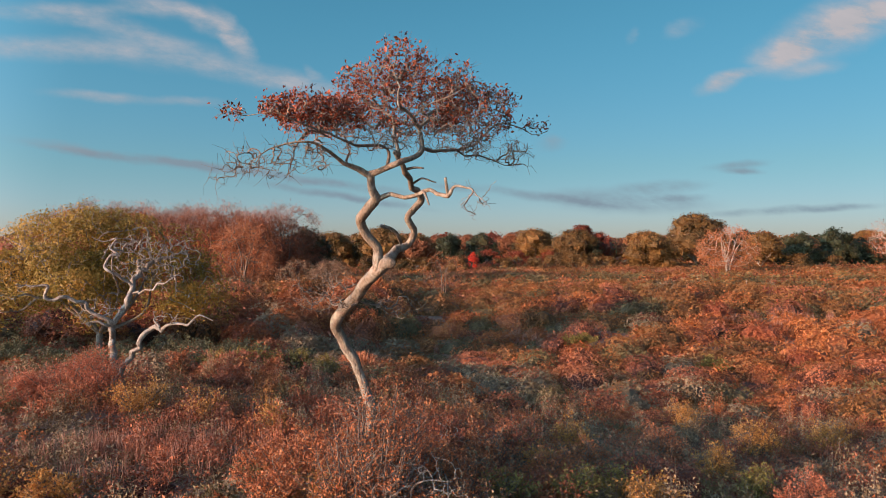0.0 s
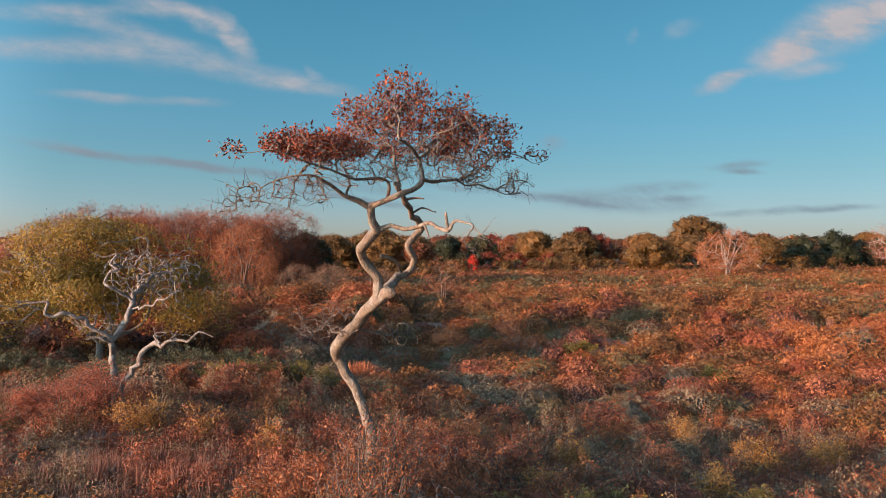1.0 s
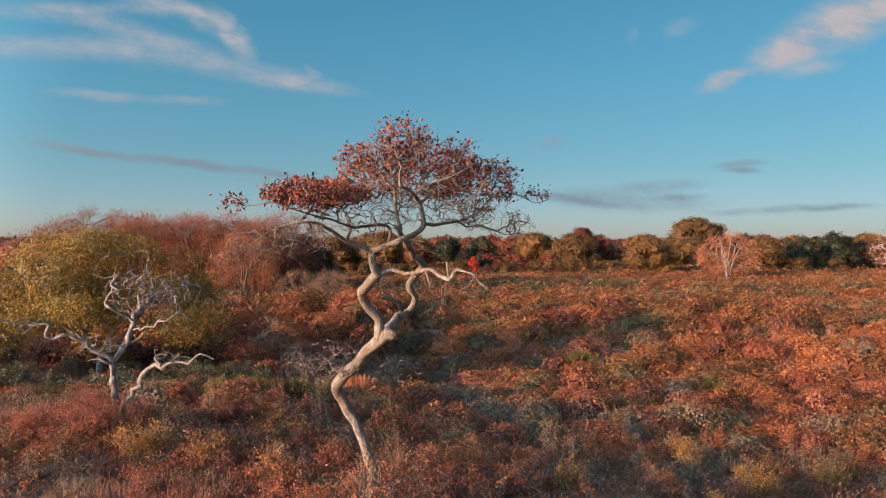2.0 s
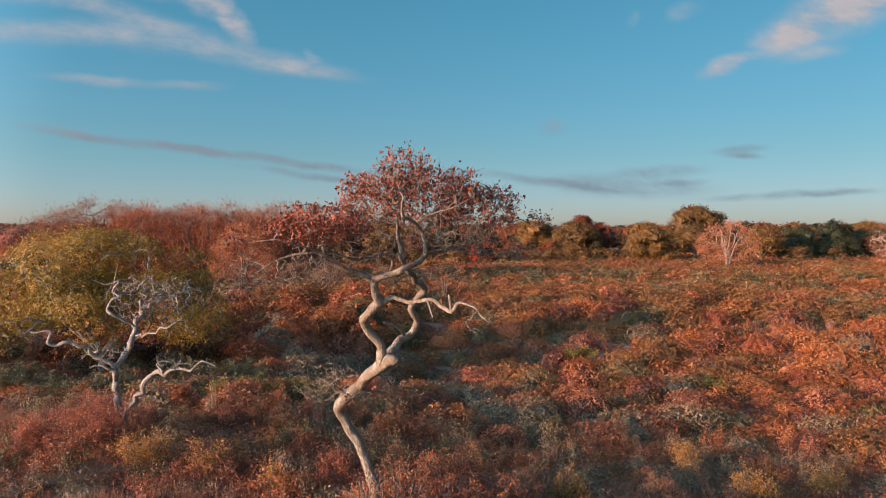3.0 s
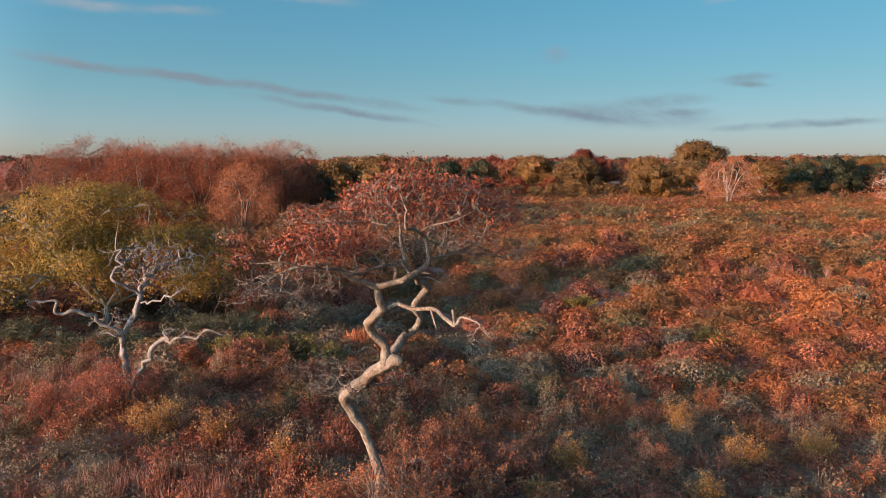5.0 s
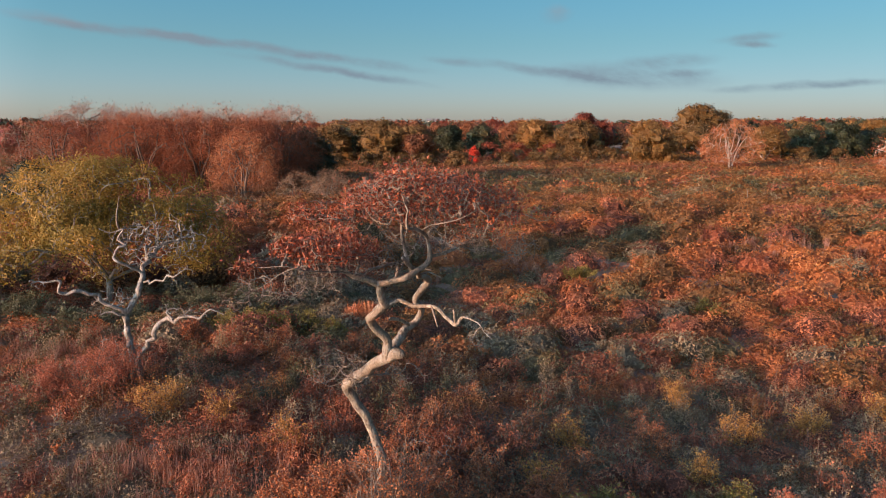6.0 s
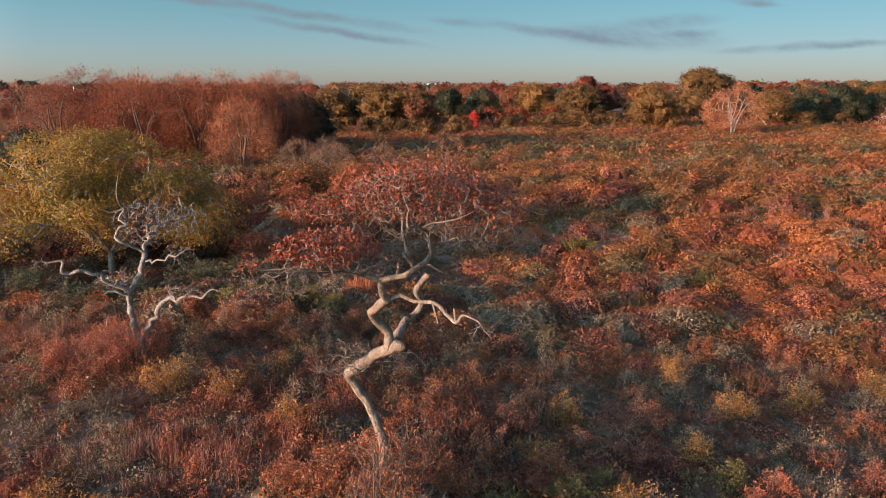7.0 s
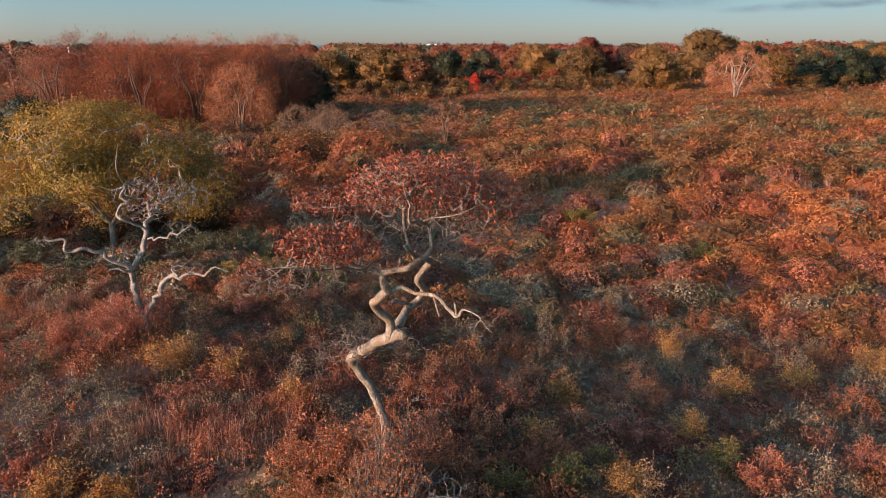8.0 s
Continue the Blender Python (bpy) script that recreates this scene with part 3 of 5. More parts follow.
# clouds of twig ends: centre, radii, twigs, leaves on each
OAK_LEAFY = [((-1.70, 9.05, 4.78), (0.72, 0.60, 0.17), 230, 9), ((-1.95, 11.0, 4.97), (0.75, 0.60, 0.20), 150, 7), ((-0.50, 11.1, 5.25), (1.25, 1.6, 0.42), 600, 6),
             ((-0.60, 9.8, 5.68), (0.36, 0.45, 0.27), 100, 5), ((-1.02, 9.9, 5.38), (0.60, 0.6, 0.24), 130, 4), ((-0.12, 10.1, 5.42), (0.68, 0.6, 0.27), 140, 4), ((0.52, 10.8, 5.08), (0.72, 1.05, 0.42), 290, 5), ((1.55, 11.3, 4.98), (0.28, 0.22, 0.12), 20, 3), ((-2.68, 8.55, 4.66), (0.14, 0.14, 0.09), 9, 8)]
OAK_BARE = [((-2.3, 9.5, 4.17), (0.82, 0.40, 0.25), 210), ((-2.95, 9.5, 3.98), (0.35, 0.25, 0.16), 30), ((0.78, 10.9, 4.52), (0.70, 0.55, 0.22), 190), ((1.25, 11.0, 4.35), (0.3, 0.3, 0.15), 30), ((-0.6, 10.4, 4.82), (1.4, 1.2, 0.25), 260),
            ((-1.95, 11.4, 2.2), (0.65, 0.5, 0.35), 150), ((-0.75, 12.0, 1.9), (0.5, 0.35, 0.25), 50), ((0.42, 9.05, 3.58), (0.24, 0.2, 0.26), 22), ((-1.45, 9.6, 4.46), (0.85, 0.7, 0.2), 150), ((-0.1, 10.4, 4.62), (1.0, 0.9, 0.2), 190)]


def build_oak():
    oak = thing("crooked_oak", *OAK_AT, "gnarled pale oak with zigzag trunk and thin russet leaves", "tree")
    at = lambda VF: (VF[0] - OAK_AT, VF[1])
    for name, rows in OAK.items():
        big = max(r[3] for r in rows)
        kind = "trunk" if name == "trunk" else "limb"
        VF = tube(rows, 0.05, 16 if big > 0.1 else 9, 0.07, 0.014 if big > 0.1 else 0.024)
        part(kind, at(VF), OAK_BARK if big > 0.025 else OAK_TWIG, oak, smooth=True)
    limbs = list(OAK.values())
    leafy = [cloud_of(n, c, r, 0.3) for c, r, n, _ in OAK_LEAFY]
    per = np.concatenate([np.full(n, k) for _, _, n, k in OAK_LEAFY])
    bare = np.concatenate([cloud_of(n, c, r, 0.2) for c, r, n in OAK_BARE])
    targets = np.concatenate(leafy + [bare])
    P, R = grow(limbs, targets, 0.0036, 0.40, 0.14, 6, 0.08, 0.022)
    # short side shoots on the twigs
    pick = rng.integers(0, len(P), 2600)
    k = rng.integers(2, 7, 2600)
    a = P[pick, k]
    d = unit(P[pick, k] - P[pick, k - 1] + rng.normal(0, 0.75, (2600, 3)))
    length = rng.uniform(0.07, 0.24, (2600, 1))
    shoots = np.stack([a, a + d * length * 0.5 + rng.normal(0, 0.015, (2600, 3)), a + d * length + rng.normal(0, 0.03, (2600, 3))], 1)
    part("twigs", at(merge([rods(P, R, 4), rods(shoots, np.tile([0.0032, 0.0027, 0.0016], (2600, 1)), 3)])), OAK_TWIG, oak, "fine grey bare twigs", "stuff")
    ends = np.concatenate(leafy)
    base = np.repeat(ends, per, 0)
    base = base + rng.normal(0, 0.045, base.shape)
    d = rng.normal(0, 1, base.shape) + (0, 0, 0.35)
    V, F = leaf_cards(base, d, rng.uniform(0.036, 0.078, len(base)), 0.5, 0.4)
    part("leaves", at((V, F)), OAK_LEAF, oak, "curled russet brown leaves", "stuff")


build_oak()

# ---- the dead silver tree and its leaning neighbour ----
SNAG = {
    "trunk": [(-9.84, 20.40, -2.1, 0.14), (-9.84, 20.40, -0.88, 0.112), (-9.92, 20.50, -0.31, 0.095), (-9.93, 20.50, 0.29, 0.095), (-9.93, 20.50, 0.72, 0.089)],
    "main": [(-9.93, 20.50, 0.60, 0.089), (-9.64, 20.60, 1.04, 0.084), (-9.50, 20.80, 1.45, 0.078), (-9.64, 21.10, 1.77, 0.072), (-9.61, 21.50, 2.10, 0.072), (-9.48, 21.90, 2.31, 0.067), (-9.27, 22.10, 2.53, 0.056), (-8.98, 22.20, 2.59, 0.039), (-8.54, 22.20, 2.75, 0.025)],
    "low_left": [(-9.94, 20.50, 0.58, 0.072), (-10.20, 20.30, 0.83, 0.056), (-10.45, 20.20, 1.06, 0.056), (-10.57, 20.10, 1.29, 0.050), (-10.96, 19.90, 1.39, 0.050), (-11.53, 19.80, 1.45, 0.044), (-11.50, 19.70, 1.80, 0.036), (-11.76, 19.60, 1.83, 0.028), (-12.22, 19.50, 1.82, 0.012)],
    "upper": [(-9.62, 21.10, 1.70, 0.050), (-9.90, 20.80, 2.00, 0.044), (-10.19, 20.60, 2.27, 0.042), (-10.14, 20.60, 2.46, 0.039), (-9.92, 20.70, 2.66, 0.037), (-10.07, 20.80, 2.92, 0.031), (-9.98, 20.80, 3.09, 0.025), (-10.57, 20.60, 3.13, 0.012)],
    "upper_back": [(-9.61, 21.50, 2.10, 0.039), (-9.69, 21.80, 2.44, 0.037), (-9.70, 22.00, 2.79, 0.031), (-9.92, 22.00, 3.07, 0.025), (-10.05, 22.00, 3.16, 0.016)],
    "side": [(-9.94, 20.50, 0.52, 0.039), (-10.17, 20.30, 0.61, 0.037), (-10.54, 20.10, 0.65, 0.018)],
    "low_right": [(-9.46, 20.80, 1.50, 0.031), (-8.87, 20.50, 1.65, 0.031), (-8.27, 20.20, 1.84, 0.025), (-7.78, 20.00, 2.16, 0.012)],
}
LEAN = {
    "trunk": [(-9.6, 20.0, -2.1, 0.095), (-9.42, 20.00, -0.9, 0.078), (-9.33, 20.00, -0.50, 0.072), (-9.03, 20.00, -0.21, 0.067), (-8.91, 20.00, 0.12, 0.067), (-8.80, 19.95, 0.37, 0.067), (-8.48, 19.90, 0.55, 0.067), (-8.25, 19.85, 0.62, 0.056),
              (-7.95, 19.80, 0.69, 0.039), (-7.42, 19.70, 0.69, 0.031), (-7.19, 19.60, 0.85, 0.031), (-6.97, 19.60, 0.92, 0.025), (-6.70, 19.60, 0.85, 0.012)],
    "fork": [(-8.25, 19.85, 0.60, 0.031), (-8.38, 19.90, 0.84, 0.025), (-8.12, 19.90, 0.88, 0.012)],
}


def build_snag(name, limbs, ends, label):
    at = np.array(limbs["trunk"][0][:3])
    tree = thing(name, *at, label, "tree")
    for key, rows in limbs.items():
        V, F = tube(rows, 0.05, 12, 0.14, 0.05)
        part("trunk" if key == "trunk" else "limb", (V - at, F), DEAD_BARK, tree, smooth=True)
    T = np.concatenate([cloud_of(n, c, r, 0.2) for c, r, n in ends])
    P, R = grow(list(limbs.values()), T, 0.0085, 0.40, 0.16, 6, 0.1, 0.035)
    V, F = rods(P, R, 4)
    part("twigs", (V - at, F), DEAD_BARK, tree, kind="stuff")


build_snag("dead_tree", SNAG, [((-9.7, 21.6, 2.6), (1.1, 0.6, 0.8), 300), ((-8.7, 22.1, 2.6), (0.9, 0.4, 0.7), 190), ((-10.3, 20.6, 1.0), (0.8, 0.5, 0.45), 90), ((-12, 19.6, 1.75), (0.4, 0.3, 0.25), 14), ((-8.1, 20.2, 1.9), (0.5, 0.4, 0.4), 24)],
           "silver-grey dead tree with crooked bare limbs")
build_snag("leaning_dead_tree", LEAN, [((-7.6, 19.7, 0.85), (0.7, 0.3, 0.2), 22), ((-8.3, 19.9, 0.9), (0.3, 0.2, 0.2), 12)], "silver leaning dead stem that bends low over the heath")

# ---- trees with leaves ----


def lump(centre, radii, around=8, rows=5, rough=0.25):
    """A rough closed lump of inner foliage: facets, poles joined by triangles."""
    th = np.linspace(0.16, math.pi - 0.16, rows)[:, None]
    a = np.arange(around)[None] * 2 * math.pi / around + rng.uniform(0, 6)
    d = np.stack([np.sin(th) * np.cos(a), np.sin(th) * np.sin(a), np.cos(th) + 0 * a], -1).reshape(-1, 3)
    V = np.array(centre) + d * np.array(radii) * (1 + rng.normal(0, rough, (len(d), 1)))
    k, j = np.meshgrid(np.arange(rows - 1), np.arange(around), indexing="ij")
    a, b = k * around + j, k * around + (j + 1) % around
    return V, np.stack([a, a + around, b + around, b], -1).reshape(-1, 4)


def leafy_tree(name, place, crown, lobes, leaves, size, leaf, bark, label, seed, stems=5, twigs=160, group="", lean=0.0, skirt=0.25, blob=(0.2, 0.38), corners=3, thick=1.0, core=0.6, more=()):
    """A tree at place with a crown of (half width, half depth, bottom, top) above its foot, in lobes of leaf clumps on limbs."""
    global rng
    rng = np.random.default_rng(seed)
    x, y = place
    tree = thing(name, x, y, float(height(x, y)) - 0.1, label, "tree", group)
    rx, ry, low, top = crown
    mid = low + (top - low) * 0.42
    fork = max(0.4, low * 0.6 + 0.3)
    r0 = (0.03 * top + 0.06) * thick
    limbs = []
    trunk = [(0, 0, -0.2, r0 * 1.4), (lean * 0.3, 0, fork * 0.5, r0), (lean * 0.5, 0.05, fork, r0 * 0.9)]
    part("trunk", tube(trunk, 0.15, 8, 0.06), bark, tree, smooth=True)
    for k in range(stems):
        a = 2 * math.pi * (k + rng.uniform(-0.3, 0.3)) / stems
        out = rng.uniform(0.45, 0.75)
        e = np.array((math.cos(a) * rx * out, math.sin(a) * ry * out, mid + (top - mid) * rng.uniform(0.1, 0.55)))
        s = np.array(trunk[-1][:3]) - (0, 0, 0.12)
        m1, m2 = s + (e - s) * 0.35 + rng.normal(0, 0.06 * top, 3), s + (e - s) * 0.7 + rng.normal(0, 0.05 * top, 3)
        rows = [(*s, r0 * 0.6), (*m1, r0 * 0.45), (*m2, r0 * 0.28), (*e, r0 * 0.1)]
        limbs.append(rows)
        part("limb", tube(rows, 0.2, 6, 0.08), bark, tree, smooth=True)
    centres, radii = [], []
    for k in range(lobes):
        a, q = rng.uniform(0, 2 * math.pi), rng.uniform(0, 1) ** 0.6
        h = rng.uniform(skirt, 1.0)
        shrink = math.sqrt(max(0.05, 1 - max(0, (low + (top - low) * h - mid) / (top - mid)) ** 2))
        c = (math.cos(a) * rx * 0.78 * q * shrink, math.sin(a) * ry * 0.78 * q * shrink, low + (top - low) * h * 0.86)
        b = rng.uniform(*blob) * min(rx, ry)
        centres.append(c), radii.append((b * 1.15, b * 1.15, b * 0.75))
    for c, b in more:
        centres.append(c), radii.append((b * 1.2, b * 1.2, b * 0.6))
    lobes += len(more)
    which = rng.integers(0, lobes, twigs)
    T = np.array(centres)[which] + unit(rng.normal(0, 1, (twigs, 3)) + (0, 0, 0.3)) * np.array(radii)[which] * rng.uniform(0.3, 1.0, (twigs, 1))
    P, R = grow([trunk] + limbs, T, 0.0016 * top + 0.003, 0.42, 0.12, 4, 0.25, r0 * 0.4)
    part("branches", rods(P, R, 3), bark, tree, kind="stuff")
    w = rng.integers(0, lobes, leaves)
    d = unit(rng.normal(0, 1, (leaves, 3)) + (0, 0, 0.45))
    at = np.array(centres)[w] + d * np.array(radii)[w] * rng.uniform(0.55, 1.08, (leaves, 1)) ** 0.7
    t = rng.integers(0, len(T), leaves // 3)
    at[:leaves // 3] = T[t] + rng.normal(0, size * 1.1, (leaves // 3, 3))
    V, F = leaf_cards(at, d + rng.normal(0, 0.8, d.shape), size * rng.uniform(0.6, 1.3, leaves), 0.9, 0.3, corners, d * 0.6 + unit(at - (0, 0, mid)) * 0.7)
    inner = [lump(c, np.array(r) * core) for c, r in zip(centres, radii)] if core else []
    part("crown", merge([(V, F)] + inner), leaf, tree, kind="stuff")
    return tree


def bare_tree(name, place, crown, twigs, sprays, leaf, bark, label, seed, stems=6, group="", size=0.35, thick=1.0):
    """A leafless tree: stems from low down, branches, and a haze of fine twigs."""
    global rng
    rng = np.random.default_rng(seed)
    x, y = place
    tree = thing(name, x, y, float(height(x, y)) - 0.1, label, "tree", group)
    rx, ry, low, top = crown
    r0 = (0.016 * top + 0.03) * thick
    limbs = []
    for k in range(stems):
        a = 2 * math.pi * (k + rng.uniform(-0.3, 0.3)) / stems
        o = rng.uniform(0.15, 0.55)
        e = np.array((math.cos(a) * rx * o, math.sin(a) * ry * o, low + (top - low) * rng.uniform(0.45, 0.8)))
        s = np.array((math.cos(a) * 0.12, math.sin(a) * 0.12, -0.2))
        m1, m2 = s + (e - s) * (0.2, 0.2, 0.4) + rng.normal(0, 0.02 * top, 3), s + (e - s) * (0.55, 0.55, 0.72) + rng.normal(0, 0.025 * top, 3)
        rows = [(*s, r0), (*m1, r0 * 0.75), (*m2, r0 * 0.5), (*e, r0 * 0.2)]
        limbs.append(rows)
        part("stem", tube(rows, 0.25, 6, 0.06), bark, tree, smooth=True)
    mid = low + (top - low) * 0.4
    T = cloud_of(twigs, (0, 0, mid), (rx, ry, top - mid), 0.5)
    T[:, 2] = np.where(T[:, 2] < mid, mid + (T[:, 2] - mid) * (mid - low) / (top - mid), T[:, 2])
    P, R = grow(limbs, T, 0.0012 * top + 0.003, 0.42, 0.1, 4, 0.25, r0 * 0.6)
    part("branches", rods(P, R, 3), bark, tree, kind="stuff")
    i, k = rng.integers(0, len(P), sprays), rng.integers(2, 5, sprays)
    a = P[i, k] + rng.normal(0, 0.035 * top, (sprays, 3))
    d = unit(P[i, k] - P[i, k - 1]) + rng.normal(0, 0.55, (sprays, 3)) + (0, 0, 0.25)
    V, F = leaf_cards(a, d, size * rng.uniform(0.5, 1.3, sprays), 0.1, 0.1, 3)
    part("fine_twigs", (V, F), leaf, tree, kind="stuff")
    return tree


def again(tree, name_label, places, turn_seed):
    """Copies of a tree at other places, turned and a little larger or smaller."""
    r = np.random.default_rng(turn_seed)
    for x, y in places:
        k = r.uniform(0.9, 1.1)
        c = copy_thing(tree, pose(x, y, float(height(x, y)) - 0.1, 0, 0, r.uniform(0, 360)) @ Matrix.Diagonal((k, k, k * r.uniform(0.92, 1.06), 1)))
        if name_label:
            tagged(c, name_label)


# the wide olive tree behind the dead one
leafy_tree("olive_leaved_oak", (-16.9, 33.5), (7.7, 5.6, 1.9, 7.6), 58, 56000, 0.11, OLIVE_LEAF, DEAD_BARK, "wide low oak with olive-yellow leaves and pale twisted limbs", 21, 7, 900, skirt=0.12, blob=(0.15, 0.27), thick=0.55, core=0, more=[((-6.0, -1.5, 2.2), 1.2), ((-5.2, -2.6, 1.4), 1.1), ((-6.6, 0.5, 1.6), 1.2), ((-4.6, -3.2, 2.4), 1.0), ((-5.6, -1.0, 3.2), 1.1), ((4.6, -1.5, 2.6), 0.9), ((-3.2, -3.6, 3.0), 0.9)])

# bare reddish grove behind it
grove = "bare reddish grove"
g1 = bare_tree("bare_grove_tree", (-33.5, 88), (4.9, 4.9, 1.6, 11.3), 260, 17000, RED_TWIG, DARK_BARK, "tall bare tree with red-brown twig haze", 31, 4, grove, 0.36)
g2 = bare_tree("bare_grove_tree", (-40.5, 86), (4.6, 4.6, 1.2, 11.0), 260, 17000, RED_TWIG, DARK_BARK, "tall bare tree with red-brown twig haze", 32, 5, grove, 0.36)
again(g1, "", [(-27, 92), (-46, 90), (-22, 96), (-37, 97), (-30, 99), (-34, 92), (-44, 98), (-25, 99)], 1)
again(g2, "", [(-30, 84), (-24.5, 86), (-22, 91), (-36, 82), (-42, 95), (-28, 88), (-47, 84), (-39, 90)], 2)
bare_tree("pink_twigged_tree", (-21.8, 74), (3.6, 3.2, 0.4, 8.5), 520, 17000, PINK_TWIG, TWIG_BARK, "bare tree with dense pinkish twigs down to the ground", 33, 6, "", 0.34)
b1 = bare_tree("twiggy_thicket_bush", (-10.7, 66), (2.4, 2.0, 0.3, 4.4), 300, 4200, GREY_TWIG, TWIG_BARK, "bare rusty-tan thicket bush with tangled twigs", 34, 9, "thicket", 0.3, 0.7)
again(b1, "", [(-6.2, 70), (-15, 70), (-13, 76)], 3)
bare_tree("small_dead_tree", (0.0, 70), (2.3, 2.0, 1.2, 5.2), 170, 1500, PINK_TWIG, TWIG_BARK, "small pale dead tree with crooked bare limbs", 35, 5, "", 0.3, 0.8)
bare_tree("white_stemmed_tree", (54.6, 131), (6.0, 5.0, 1.2, 9.2), 420, 8000, PINK_TWIG, WHITE_BARK, "bare spreading tree with whitish stems and pinkish twigs", 36, 9, "", 0.55, 1.1)
bare_tree("edge_tree", (44.5, 67), (2.6, 2.0, 4.8, 8.4), 220, 1800, RED_TWIG, WHITE_BARK, "thin pale tree with a few rusty leaves on top", 37, 2, "", 0.3, 1.3)

# the row of trees beyond the meadow
leafy_tree("domed_oak", (62.3, 167), (9.8, 8.6, 1.8, 13.2), 80, 24000, 0.3, BROWN_LEAF, WHITE_BARK, "broad domed oak with brown-green leaves and pale limbs", 41, 7, 220, skirt=0.2)
leafy_tree("orange_oak", (46.0, 150), (6.4, 5.5, 0.2, 8.4), 50, 20000, 0.27, GOLD_LEAF, DARK_BARK, "low round oak with golden-orange leaves", 42, 6, 160, skirt=0.0)
leafy_tree("sparse_orange_tree", (70.8, 152), (5.4, 5.0, 1.4, 8.4), 55, 11000, 0.3, GOLD_LEAF, WHITE_BARK, "spreading tree with thinning orange leaves", 43, 8, 220, skirt=0.2)
leafy_tree("brown_oak", (32.0, 166), (7.6, 6.5, 0.6, 9.6), 50, 16000, 0.34, BROWN_LEAF, DARK_BARK, "large brown-green oak in the far row", 44, 6, 140, skirt=0.1)
leafy_tree("red_crowned_tree", (44.5, 216), (8.5, 7.0, 2.0, 12.2), 45, 14000, 0.36, RED_LEAF, DARK_BARK, "red-leaved tree in the far row", 45, 6, 120, skirt=0.3)
d1 = leafy_tree("dark_evergreen", (84, 160), (6.0, 5.0, 0.0, 8.6), 50, 13000, 0.3, DARK_LEAF, DARK_BARK, "dense dark evergreen in the far row, also copied unseen to cast shade", 46, 5, 120, "dark evergreens", skirt=0.0)
y1 = leafy_tree("golden_oak", (55, 186), (6.5, 6.0, 0.4, 9.8), 50, 13000, 0.32, GOLD_LEAF, DARK_BARK, "golden-orange oak in the far row", 47, 6, 120, "golden oaks", skirt=0.1)
r1 = leafy_tree("rusty_oak", (20, 196), (6.5, 6.0, 0.4, 9.4), 50, 13000, 0.32, RUST_LEAF, DARK_BARK, "rust-orange oak in the far row", 48, 6, 120, "rusty oaks", skirt=0.1)
again(d1, "", [(94, 164), (103, 168), (76, 172), (38, 182), (10, 176), (2, 190), (112, 176), (124, 178)], 4)
# the third to fifth stand out of view, added to shade the hollow
for x, y, k in [(-32.5, 51, 0.55), (-37.5, 62, 0.7), (-26, 28.5, 0.42), (-29, 31, 0.45), (-32.5, 35, 0.45), (-21, 105, 1.0)]:
    copy_thing(d1, pose(x, y, float(height(x, y)) - 0.1, 0, 0, 40 * k + 3 * x) @ Matrix.Diagonal((k, k, k, 1)))
again(y1, "", [(-13, 152), (-25, 154), (-7, 168), (24, 178), (70, 190), (118, 190), (-20, 186)], 5)
again(r1, "", [(-12, 196), (8, 214), (90, 192), (134, 200), (-30, 178), (60, 212), (40, 206), (104, 196), (-2, 226), (76, 222)], 6)
leafy_tree("round_orange_tree", (-5.8, 150), (5.0, 4.2, 1.8, 7.0), 50, 4500, 0.36, RUST_LEAF, WHITE_BARK, "small round orange tree on a pale stem", 49, 6, 120, skirt=0.3)
leafy_tree("scarlet_bush", (6.0, 150), (2.2, 1.8, 0.0, 4.4), 12, 1500, 0.3, SCARLET_LEAF, DARK_BARK, "bright scarlet bush before the woods", 50, 5, 50, skirt=0.0)
p1 = leafy_tree("dusky_red_bush", (17.5, 160), (3.6, 3.0, 0.0, 4.6), 14, 1500, 0.4, RED_LEAF, DARK_BARK, "dusky red bush before the woods", 51, 6, 70, "red bushes", skirt=0.0)
again(p1, "", [(11, 158), (25, 165)], 7)
s1 = leafy_tree("brown_scrub_bush", (30, 150), (3.6, 3.0, 0.0, 3.6), 14, 1800, 0.3, BROWN_LEAF, DARK_BARK, "low brown scrub bush before the woods", 57, 6, 70, "scrub bushes", skirt=0.0)
again(s1, "", [(37, 154), (20, 148), (-14, 136), (-4, 132), (36, 166), (-22, 134), (66, 158), (78, 150), (13, 146), (25, 155), (3, 142), (90, 156), (-9, 142), (46, 158)], 12)
o1 = leafy_tree("orange_thicket_bush", (-18.9, 50), (2.2, 1.8, 0.0, 1.9), 12, 2600, 0.14, H_ORANGE, DARK_BARK, "bright orange thicket bush in the hollow", 52, 8, 90, "orange thicket", skirt=0.0)
again(o1, "", [(-15.5, 48), (-21.5, 46), (-12, 50), (-17, 44), (-9, 45)], 8)
leafy_tree("yellow_green_bush", (-13.6, 57), (1.2, 1.0, 0.0, 2.1), 8, 1500, 0.14, OLIVE_LEAF, DARK_BARK, "small yellow-green bush in the hollow", 53, 5, 40, skirt=0.0)
w1 = bare_tree("tan_bare_tree", (-62, 108), (4.5, 4.0, 1.5, 9.0), 220, 3000, GREY_TWIG, TWIG_BARK, "tan bare tree behind the grove", 54, 5, "tan bare trees", 0.5)
again(w1, "", [(-72, 118), (-56, 120), (-52, 62), (-84, 150)], 9)


